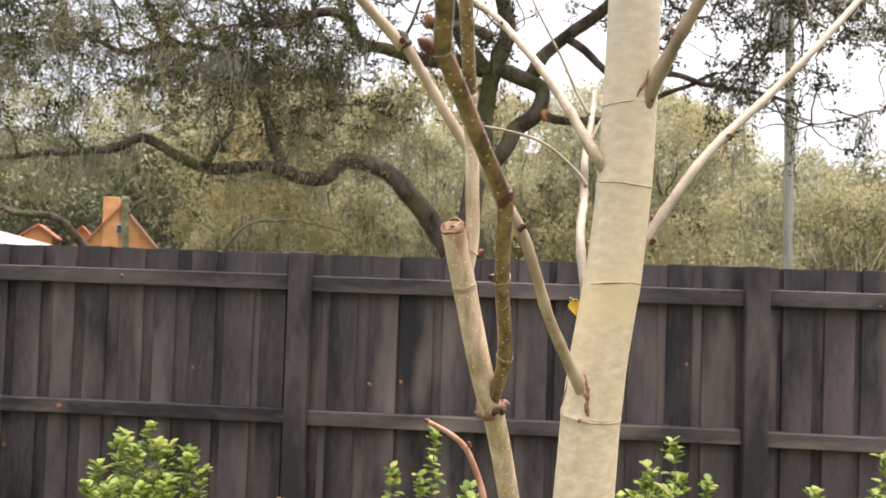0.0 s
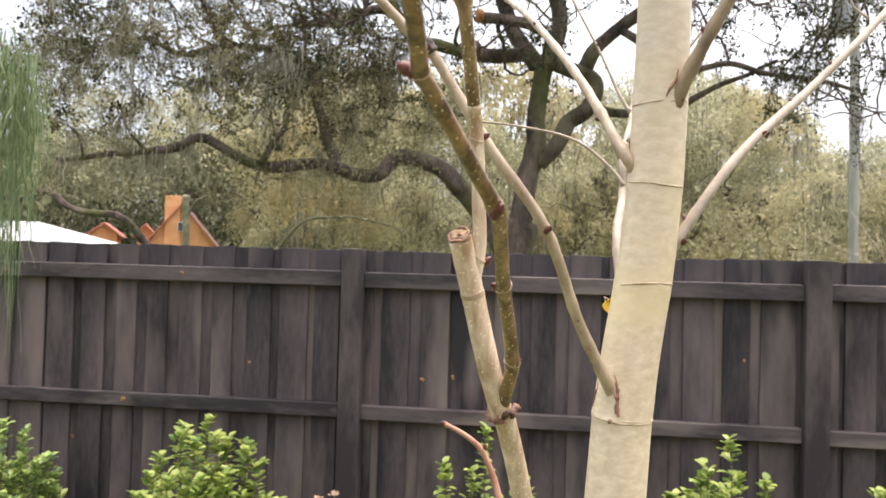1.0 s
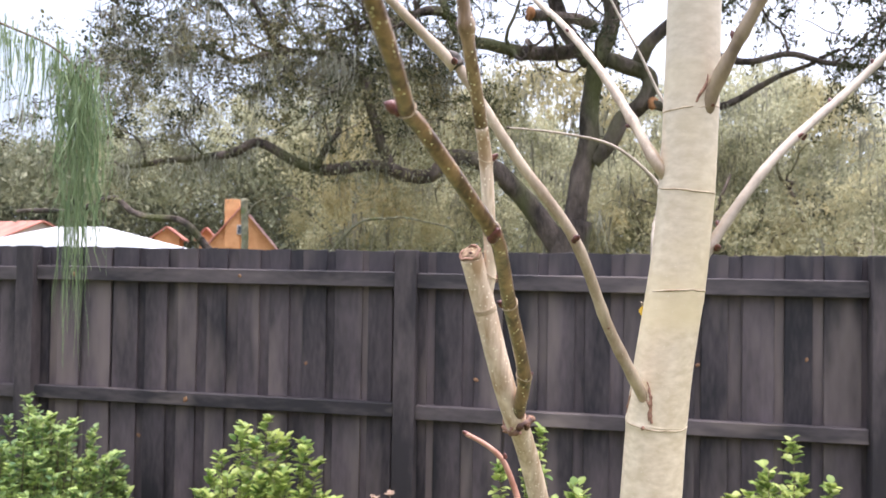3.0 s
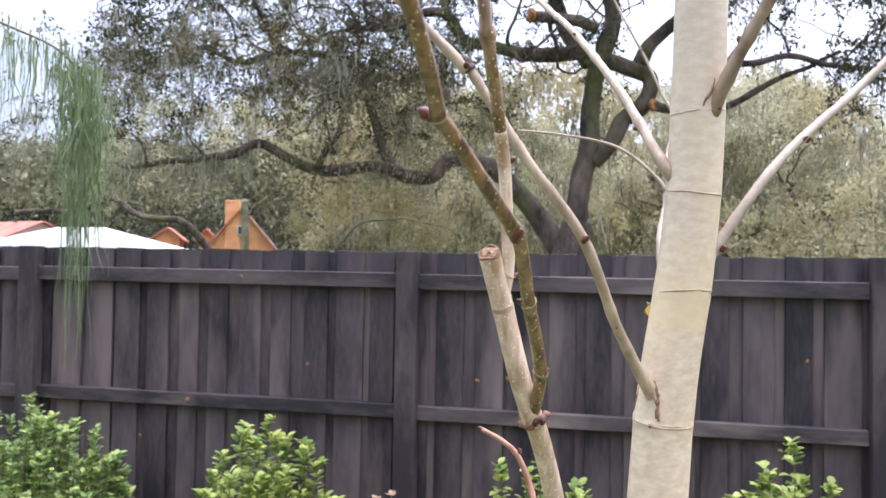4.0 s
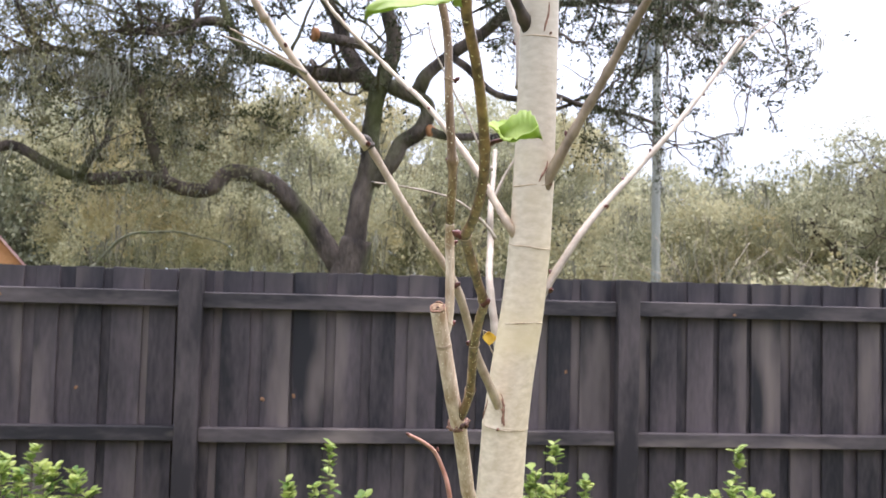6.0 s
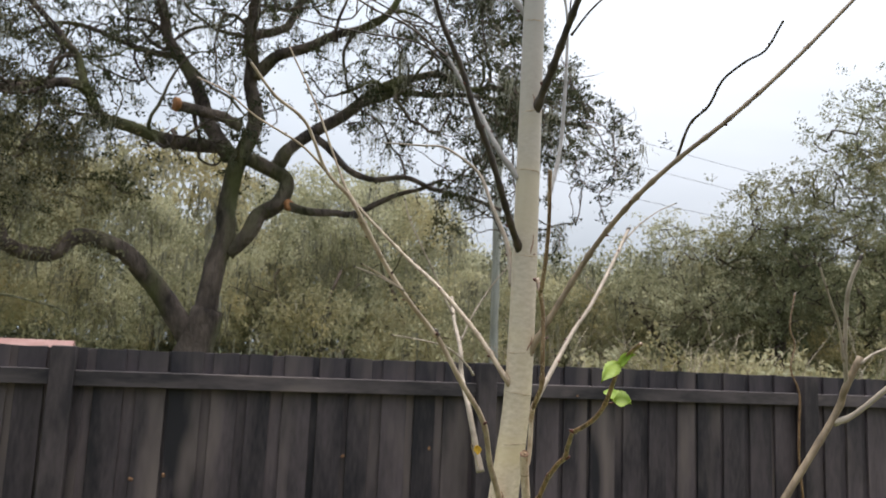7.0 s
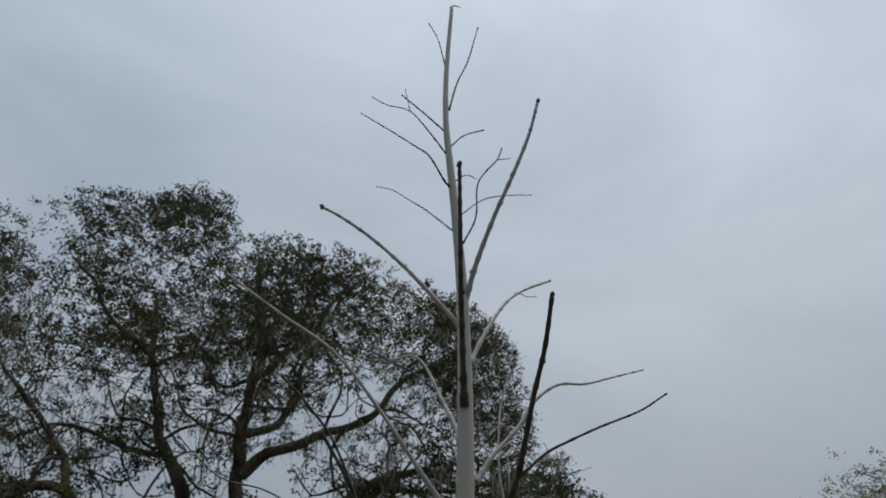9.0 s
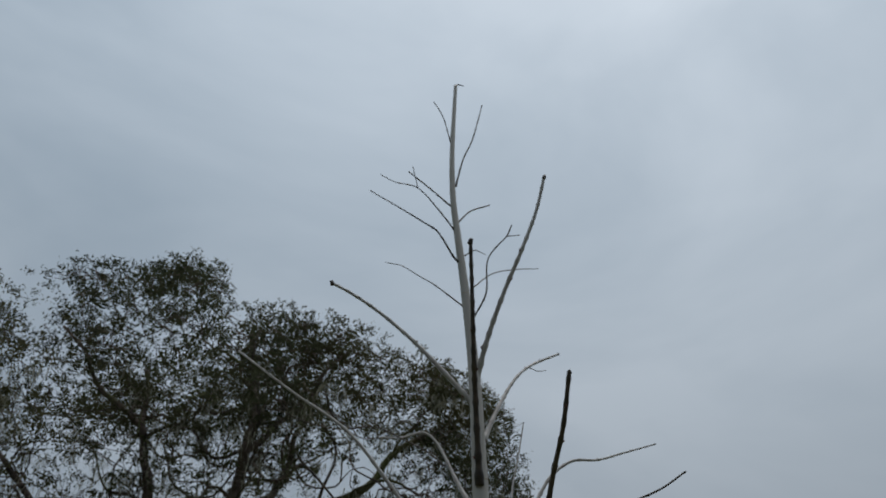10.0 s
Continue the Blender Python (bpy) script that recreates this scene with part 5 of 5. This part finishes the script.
def build_woods():
    """The edge of the woods behind the fence: rounded, drooping masses of leaves hung with moss, limbs and dark hollows between."""
    rng = np.random.default_rng(21)
    back = thing("woods", (0, 18, 0), "dense wall of grey-green trees hung with vines and moss", "woods", kind="stuff")

    def bearing(x, y):
        return math.degrees(math.atan2(x - 1, y + 4.5)), math.hypot(x - 1, y + 4.5)

    def window(turn, away, z):
        """The gap low on one side through which the houses show."""
        return -46 < turn < -21 and z < 1.9 + away * (0.055 if turn < -31 else 0.085)

    lobes = []
    while len(lobes) < 360:
        x, y = rng.uniform(-34, 38), rng.uniform(12.5, 25)
        turn, away = bearing(x, y)
        rise = np.interp(turn, (-70, -46, -36, -25, -10, 12, 19, 25, 30, 35, 60), (0.24, 0.15, 0.15, 0.24, 0.265, 0.25, 0.195, 0.15, 0.155, 0.16, 0.2))
        top = 1.5 + away * (rise + 0.03 * noise.noise((x * 0.3, y * 0.2, 0)) - 0.02)
        r = rng.uniform(0.6, 1.5)
        z = rng.uniform(2.1 if -21 < turn < 14 else 0.8, top - r * 0.5)
        if window(turn, away, z - r * 1.2):
            continue
        lobes.append((x, y - 18, z, r))
    # low brush before the trees
    for _ in range(70):
        lobes.append((rng.uniform(6.5, 19), rng.uniform(6.5, 9.5) - 18, rng.uniform(0.4, 1.5), rng.uniform(0.35, 0.8)))
    centres = []
    for x, y, z, r in lobes:
        n = int(24 * r * r) + 6
        u = rng.normal(0, 1, (n, 3))
        u[:, 2] = np.abs(u[:, 2]) * 0.9 - 0.25
        u[:, 1] = -np.abs(u[:, 1]) * 0.8 + 0.3
        u /= np.linalg.norm(u, axis=1, keepdims=True)
        c = np.array((x, y, z)) + u * r * (0.85 + 0.25 * rng.random((n, 1))) * (1.15, 1, 0.85)
        centres += [p for p in c.tolist() if p[2] > 0.3]
    centres = np.array(centres)
    sub = np.repeat(centres, 5, 0) + rng.normal(0, 0.20, (len(centres) * 5, 3))
    v, f = leaf_cloud(rng, sub, 9, (0.12, 0.12, 0.12), 0.115, 1.0)
    tagged(part("foliage", mesh_of("foliage", v, f, wood_leaf), None, back), kind="stuff")
    # the deeper, closed part of the woods, and the trees beyond the houses, shade in their leaf colour
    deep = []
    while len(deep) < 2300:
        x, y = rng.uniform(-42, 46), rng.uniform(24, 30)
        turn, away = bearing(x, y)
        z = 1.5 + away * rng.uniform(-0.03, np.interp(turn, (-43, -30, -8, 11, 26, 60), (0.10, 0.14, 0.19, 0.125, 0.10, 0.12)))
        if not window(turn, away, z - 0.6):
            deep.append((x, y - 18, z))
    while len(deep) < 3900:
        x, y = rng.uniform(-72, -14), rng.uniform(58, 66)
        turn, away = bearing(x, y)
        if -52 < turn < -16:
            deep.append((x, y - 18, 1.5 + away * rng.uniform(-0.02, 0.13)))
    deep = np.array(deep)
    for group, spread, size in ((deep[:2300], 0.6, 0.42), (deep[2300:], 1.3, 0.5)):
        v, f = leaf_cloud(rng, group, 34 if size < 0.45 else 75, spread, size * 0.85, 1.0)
        tagged(part("understorey", mesh_of("understorey", v, f, shaded_leaf), None, back), kind="stuff")
    # moss and vines hang from the lobes, in sheaves
    spots = [c for c in centres[rng.integers(len(centres), size=1500)] if not window(*bearing(c[0], c[1] + 18), c[2] - 1.2)]
    tops = np.repeat(spots, 14, 0) + rng.normal(0, 0.16, (len(spots) * 14, 3)) * (1, 1, 0.4)
    v, f = strands(rng, tops, 0.75, 0.022, 0.10)
    tagged(part("vine_growth", mesh_of("vine_growth", v, f, moss), None, back), kind="stuff")
    verts, faces = [], []

    def bough(p, r0, seed):
        data, _ = rough_tube(p, r0, r0 * 0.3, 0.3, 6, seed, 0.25)
        o = len(verts)
        verts.extend(data[0])
        faces.extend(tuple(o + q for q in f) for f in data[1])

    for k in range(46):
        x, y = rng.uniform(-28, 32), rng.uniform(-4.5, 4)
        p = [Vector((x, y, -0.1))]
        for _ in range(4):
            p.append(p[-1] + Vector((rng.normal(0, 0.5), rng.normal(0, 0.3), rng.uniform(0.7, 1.5))))
        if window(*bearing(x, y + 18), 2.5):
            continue
        bough(p, rng.uniform(0.06, 0.14), k)
        for j in range(2):
            q = [p[2 + j % 3]]
            way = Vector((rng.choice((-1, 1)) * rng.uniform(0.5, 1), rng.uniform(-0.7, 0.1), rng.uniform(-0.1, 0.5)))
            for _ in range(5):
                way = way + Vector(rng.normal(0, 0.3, 3))
                q.append(q[-1] + way.normalized() * 0.55)
            bough(q, rng.uniform(0.02, 0.04), k * 7 + j)
    pale_v, pale_f = [], []
    for k in range(150):
        x, y, h = rng.uniform(4, 19), rng.uniform(5.5, 8.5) - 18, rng.uniform(1.6, 3.0)
        lean = rng.normal(0, 0.6)
        data, _ = rough_tube([Vector((x, y, 0)), Vector((x + lean * 0.3, y, h * 0.6)), Vector((x + lean, y + rng.normal(0, 0.3), h))], 0.014, 0.004, 0.2, 4, k, 0.15)
        o = len(pale_v)
        pale_v += data[0]
        pale_f += [tuple(o + q for q in f) for f in data[1]]
    tagged(part("twig_growth", sheet("twig_growth", pale_v, pale_f, dry_stalk, True), None, back, "pale leafless twigs"), kind="stuff")
    tagged(part("trunk_growth", sheet("trunk_growth", verts, faces, oak_bark, True), None, back), kind="stuff")


build_woods()


# ---- shrubs before the fence ----
def shrub(place, height, spread, seed, label, shoots=26, leaf=None, small=1.0):
    """Upright leafy shoots, each with leaves in whorls that crowd towards its tip."""
    rng = np.random.default_rng(seed)
    bush = thing("shrub", place, label, "shrub", "shrubs along the fence")
    verts, faces, leaves_v, leaves_f = [], [], [], []
    for k in range(shoots):
        r = spread * math.sqrt(rng.random())
        a = rng.random() * math.tau
        tip = Vector((r * math.cos(a), r * math.sin(a), height * (1 - 0.40 * (r / spread) ** 2) * rng.uniform(0.72, 1.0)))
        if k == 0:
            tip = Vector((0.02, 0, height))
        foot = Vector((tip.x * 0.25, tip.y * 0.25, 0))
        data, line = rough_tube([foot, foot.lerp(tip, 0.5) + Vector((tip.x * 0.2, tip.y * 0.2, 0)), tip], 0.006, 0.002, 0.05, 5, seed + k, 0.02)
        o = len(verts)
        verts += data[0]
        faces += [tuple(o + q for q in f) for f in data[1]]
        top = glide([foot, foot.lerp(tip, 0.5) + Vector((tip.x * 0.2, tip.y * 0.2, 0)), tip], 30)
        for i, (p, s) in enumerate(top):
            if s < 0.3:
                continue
            for j in range(4 if s < 0.93 else 7):
                b = rng.random() * math.tau
                lift = rng.uniform(-0.25, 0.75) + 0.5 * (s > 0.93)
                way = Vector((math.cos(b), math.sin(b), lift)).normalized()
                size = rng.uniform(0.034, 0.058) * small
                side = way.cross(Vector((0, 0, 1))).normalized() * size * 0.36
                up = side.cross(way).normalized() * size * 0.10
                p = top[i][0] + Vector(rng.normal(0, 0.008, 3))
                q = p + way * size
                h, m = p + way * size * 0.38, p + way * size * 0.74
                o = len(leaves_v)
                leaves_v += [p, h + side + up, m + side * 0.86 + up * 0.6, q - up * 0.8, m - side * 0.86 + up * 0.6, h - side + up, h, m - up * 0.3]
                leaves_f += [(o, o + 1, o + 6), (o + 1, o + 2, o + 7, o + 6), (o + 2, o + 3, o + 7), (o, o + 6, o + 5), (o + 5, o + 6, o + 7, o + 4), (o + 4, o + 7, o + 3)]
    tagged(part("stem_growth", sheet("stem_growth", verts, faces, shrub_wood, True), None, bush), kind="stuff")
    tagged(part("foliage", sheet("foliage", leaves_v, leaves_f, leaf or shrub_leaf), None, bush), kind="stuff")
    return bush


shrub((-1.72, -0.8, 0), 1.08, 0.50, 31, "rounded dark green shrub with small glossy leaves before the fence", 130, dense_leaf, 0.8)
shrub((-0.42, -0.8, 0), 1.03, 0.38, 32, "bright green leafy shrub with upright new shoots", 60)
shrub((0.86, -0.8, 0), 1.06, 0.36, 33, "small green shrub with sparse upright shoots", 14)
shrub((1.88, -0.8, 0), 1.07, 0.32, 34, "bright green leafy shrub with upright new shoots", 36)
shrub((2.75, -0.8, 0), 1.06, 0.36, 35, "bright green leafy shrub with upright new shoots", 40)
shrub((3.9, -0.8, 0), 1.0, 0.36, 36, "bright green leafy shrub with upright new shoots", 40)


# ---- weeping tree ----
def build_weeping():
    rng = np.random.default_rng(41)
    tree = thing("weeping_tree", (-3.1, -1.0, 0), "slender weeping evergreen with long hanging green leaves", "tree")
    base = tree.location
    data, _ = rough_tube([Vector((0, 0, -0.05)), Vector((0.1, 0, 1.2)), Vector((0.05, 0, 2.6)), Vector((0.3, 0, 3.1))], 0.045, 0.018, 0.08, 10, 3, 0.03)
    part("trunk", sheet("trunk", *data, oak_bark, True), None, tree)
    arcs = [[(-2.8, -1.0, 3.0), (-2.2, -1.0, 3.08), (-1.75, -1.0, 2.94), (-1.45, -1.0, 2.80), (-1.28, -1.0, 2.62)],
            [(-2.8, -1.0, 3.0), (-2.3, -1.15, 3.0), (-1.85, -1.15, 2.80), (-1.66, -1.12, 2.6)]]
    tops = []
    for k, arc in enumerate(arcs):
        p = [Vector(q) - base for q in arc]
        data, line = rough_tube(p, 0.014, 0.004, 0.04, 8, k, 0.02)
        part("branch", sheet("branch", *data, shrub_wood, True), None, tree)
        n = len(line)
        for i, q in enumerate(line[n // 3:]):
            share = i / (n - n // 3)
            tops += [tuple(q + Vector(rng.normal(0, 0.03, 3)))] * int(3 + 9 * share)
    tops = np.array(tops) + rng.normal(0, 0.035, (len(tops), 3))
    v, f = strands(rng, tops, 0.42, 0.0035, 0.03, 5)
    tagged(part("foliage", mesh_of("foliage", v, f, needle_green), None, tree), kind="stuff")
    end = np.array(Vector(arcs[0][-1]) - base)
    tops = np.repeat(end[None] + (0, 0, -0.08), 190, 0) + rng.normal(0, 1, (190, 3)) * (0.06, 0.05, 0.12)
    v, f = strands(rng, tops, 0.62, 0.0035, 0.05, 6)
    tagged(part("foliage", mesh_of("foliage", v, f, needle_green), None, tree), kind="stuff")
    tops = np.repeat(end[None] + (-0.03, 0, -0.55), 40, 0) + rng.normal(0, 1, (40, 3)) * (0.03, 0.03, 0.06)
    v, f = strands(rng, tops, 0.62, 0.003, 0.02, 5)
    tagged(part("foliage", mesh_of("foliage", v, f, needle_green), None, tree), kind="stuff")


build_weeping()


# ---- utility pole and wires ----
def build_pole():
    pole = thing("utility_pole", (6.95, 12, 0), "weathered grey utility pole with a steel transformer can", "utility pole")
    data, _ = rough_tube([Vector((0, 0, -0.1)), Vector((-0.02, 0, 4)), Vector((-0.05, 0, 8.6))], 0.105, 0.085, 0.4, 14, 2)
    part("post", sheet("post", *data, pole_grey, True), None, pole)
    can = [(6.55, 0.02), (6.56, 0.17), (6.60, 0.19), (7.25, 0.19), (7.30, 0.17), (7.36, 0.05)]
    data = tube_data([(Vector((-0.30, -0.02, z)), i) for i, (z, _) in enumerate(can)], lambda s, a, p: can[s][1], 18)
    part("transformer_can", sheet("transformer_can", *data, steel_grey, True), None, pole, "pale grey steel can")
    part("bracket", box_mesh("bracket", (-0.16, -0.06), (-0.04, 0.04), (6.8, 6.9), steel_grey, 0.01), None, pole)
    for k, (z, drop) in enumerate(((7.9, 0.5), (7.2, 0.45), (6.3, 0.4))):
        a, b = Vector((6.95, 12, z)), Vector((40.0, 20.0, z + 0.2))
        pts = [a.lerp(b, u) - Vector((0, 0, drop * 4 * u * (1 - u))) for u in (0, 0.25, 0.5, 0.75, 1)]
        data = tube_data(glide(pts, 24), lambda s, a, p: 0.006, 5)
        wire = part("overhead_wire", sheet("overhead_wire", *data, wire_black, True), None)
        tagged(wire, "thin dark overhead wire strung from the pole", "wire", "overhead wires")


build_pole()


# ---- houses beyond ----
def gable_house(place, width, depth, eave, ridge, label, wall, roof, turn=0.0):
    house = thing("house", place, label, "house")
    house.rotation_euler[2] = turn
    w = width / 2
    verts = [(-w, 0, 0), (w, 0, 0), (w, 0, eave), (0, 0, ridge), (-w, 0, eave)]
    verts += [(x, depth, z) for x, _, z in verts]
    faces = [(4, 3, 2, 1, 0), (5, 6, 7, 8, 9), (0, 1, 6, 5), (1, 2, 7, 6), (4, 0, 5, 9), (2, 3, 8, 7), (3, 4, 9, 8)]
    part("wall", sheet("wall", verts, faces, wall), None, house)
    o, t = 0.35, 0.12
    slope = (ridge - eave) / w
    for side in (-1, 1):
        e = (side * (w + o), eave - slope * o)
        v = [(0, -o, ridge + 0.02), (e[0], -o, e[1] + 0.02), (e[0], depth + o, e[1] + 0.02), (0, depth + o, ridge + 0.02)]
        v += [(x, y, z + t) for x, y, z in v]
        part("roof", sheet("roof", v, [(3, 2, 1, 0), (4, 5, 6, 7), (0, 1, 5, 4), (1, 2, 6, 5), (2, 3, 7, 6), (3, 0, 4, 7)], roof), None, house)
    return house


def hip_house(place, width, depth, eave, ridge, run, label, wall, roof):
    """A low house under a hipped roof; run: where its ridge begins and ends along the width."""
    house = thing("house", place, label, "house")
    w = width / 2
    part("wall", box_mesh("wall", (-w + 0.4, w - 0.4), (0.4, depth - 0.4), (0, eave + 0.02), wall, 0.01), None, house)
    verts = [(-w, 0, eave), (w, 0, eave), (w, depth, eave), (-w, depth, eave), (run[0], depth / 2, ridge), (run[1], depth / 2, ridge)]
    verts += [(x, y, eave - 0.14) for x, y, _ in verts[:4]]
    faces = [(0, 1, 5, 4), (1, 2, 5), (2, 3, 4, 5), (3, 0, 4), (0, 6, 7, 1), (1, 7, 8, 2), (2, 8, 9, 3), (3, 9, 6, 0), (6, 9, 8, 7)]
    part("roof", sheet("roof", verts, faces, roof), None, house)
    return house


house = gable_house((-20.9, 40, 0), 4.5, 8, 2.3, 5.0, "orange brick house with a steep gable and chimney", orange_wall, red_roof, radians(23))
part("chimney", box_mesh("chimney", (-1.0, -0.1), (-0.15, 0.6), (2.5, 5.5), orange_wall, 0.03), None, house)
win = part("window", box_mesh("window", (-0.26, 0.22), (-0.24, -0.16), (3.35, 3.95), pink_wall, 0.02), None, house)
part("pane", box_mesh("pane", (-0.20, 0.16), (-0.255, -0.235), (3.41, 3.89), window_dark), None, win)
v = [(0.05, -0.40, 5.16), (2.66, -0.40, 2.03), (2.66, -0.40, 1.83), (0.05, -0.40, 4.96)]
v += [(x, y + 0.06, z) for x, y, z in v]
part("bargeboard", sheet("bargeboard", v, [(3, 2, 1, 0), (4, 5, 6, 7), (0, 1, 5, 4), (1, 2, 6, 5), (2, 3, 7, 6), (3, 0, 4, 7)], pink_roof), None, house)
gable_house((-29.6, 46, 0), 1.7, 3, 3.35, 4.0, "narrow orange brick outbuilding with a red roof", orange_wall, red_roof, radians(25))
gable_house((-27.1, 47, 0), 0.9, 2, 3.5, 4.0, "narrow orange brick outbuilding with a red roof", orange_wall, red_roof, radians(25))
hip_house((-26.0, 28.5, 0), 11.4, 7, 2.05, 3.42, (-1.5, 1.4), "low house with a broad white hipped roof", pink_wall, white_roof)
gable_house((-36.6, 42, 0), 7, 8, 2.6, 4.15, "low house with a red tiled roof", pink_wall, red_roof, radians(70))
gable_house((-1.84, 10.6, 0), 1.4, 2.6, 1.4, 1.76, "small shed with a low pinkish roof behind the fence", pink_wall, pink_roof, radians(90))


# ---- bare stalks just behind the fence ----
def build_stalks():
    rng = np.random.default_rng(51)
    for x, y, n in ((3.3, 0.9, 6), (4.25, 0.8, 8), (4.9, 1.0, 5)):
        bush = thing("dry_shrub", (x, y, 0), "leafless shrub of pale dry stalks behind the fence", "shrub", "dry shrubs behind the fence")
        for k in range(n):
            a = rng.uniform(-0.6, 0.6)
            h = rng.uniform(1.95, 2.25)
            pts = [Vector((0, 0, 0)), Vector((a * 0.1, rng.normal(0, 0.05), h * 0.7)), Vector((a * 0.45, rng.normal(0, 0.08), h * 0.88)), Vector((a + rng.normal(0, 0.05), rng.normal(0, 0.15), h))]
            data, _ = rough_tube(pts, 0.006, 0.002, 0.06, 5, k, 0.05)
            part("stalk", sheet("stalk", *data, dry_stalk, True), None, bush)


build_stalks()


# ---- bare knots on the fence ----
def knot(x, y, z, r):
    data = tube_data([(Vector((x, y + d, z)), i) for i, d in enumerate((0.002, -0.002, -0.0035))], lambda s, a, p: r * (1, 0.95, 0.6)[s] * (1 + 0.2 * math.sin(2 * a + x * 9)), 10)
    part("knot", sheet("knot", *data, knot_wood, True), None, fence, "bare orange-brown knot")


for spot in ((-1.282, -0.014, 0.962, 0.016), (-0.95, -0.014, 1.70, 0.011), (-2.05, -0.014, 1.69, 0.012), (-0.55, 0.039, 1.20, 0.010), (-1.62, 0.039, 0.72, 0.012),
             (1.62, 0.039, 1.28, 0.011), (2.15, 0.039, 1.33, 0.010), (0.45, 0.039, 1.15, 0.013), (3.116, -0.014, 1.676, 0.008), (0.62, 0.039, 1.17, 0.012)):
    knot(*spot)


def build_bare_shrub():
    """A thin leafless stem with a crooked top, before the fence."""
    stem = thing("bare_shrub", (4.85, -0.15, 0), "thin crooked leafless olive-brown stem before the fence", "shrub")
    pts = [Vector(p) - stem.location for p in ((4.73, -0.15, 1.15), (4.72, -0.15, 1.48), (4.73, -0.15, 1.74), (4.66, -0.15, 1.91), (4.70, -0.15, 2.07), (4.66, -0.15, 2.20), (4.71, -0.15, 2.44))]
    data = tube_data(glide([Vector((0.03, 0, -0.02))] + pts, 90), lambda s, a, p: (0.011 - 0.006 * s) * (1 + 0.12 * noise.noise(p * 20)), 8)
    part("stem", sheet("stem", *data, bark_olive, True), None, stem)


build_bare_shrub()


def build_dried_flowers():
    """Two withered brown flower heads on thin stalks at the foot of the fence."""
    plant = thing("dried_flower", (0.147, -0.6, 0), "withered pale brown flower heads on thin dry stalks", "plant")
    rng = random.Random(8)
    for x, z in ((0.0, 0.705), (-0.078, 0.68)):
        data = tube_data(glide([Vector((x * 0.4, 0, -0.02)), Vector((x * 0.8, 0, z * 0.6)), Vector((x, 0, z - 0.03))], 24), lambda s, a, p: 0.003, 6)
        part("stalk", sheet("stalk", *data, dry_stalk, True), None, plant)
        for k in range(9):
            a, lift = k * 2.4, rng.uniform(0.4, 1.4)
            foot = Vector((x, 0, z - 0.035))
            way = Vector((math.cos(a), math.sin(a), lift)).normalized() * 0.036
            side = way.cross(Vector((0, 0, 1))).normalized() * 0.011
            v = [foot, foot + way * 0.5 + side, foot + way, foot + way * 0.5 - side, foot + way * 0.55 + Vector((0, 0, 0.004))]
            part("petal", sheet("petal", v, [(0, 1, 4), (1, 2, 4), (2, 3, 4), (3, 0, 4)], dry_petal), None, plant)


build_dried_flowers()
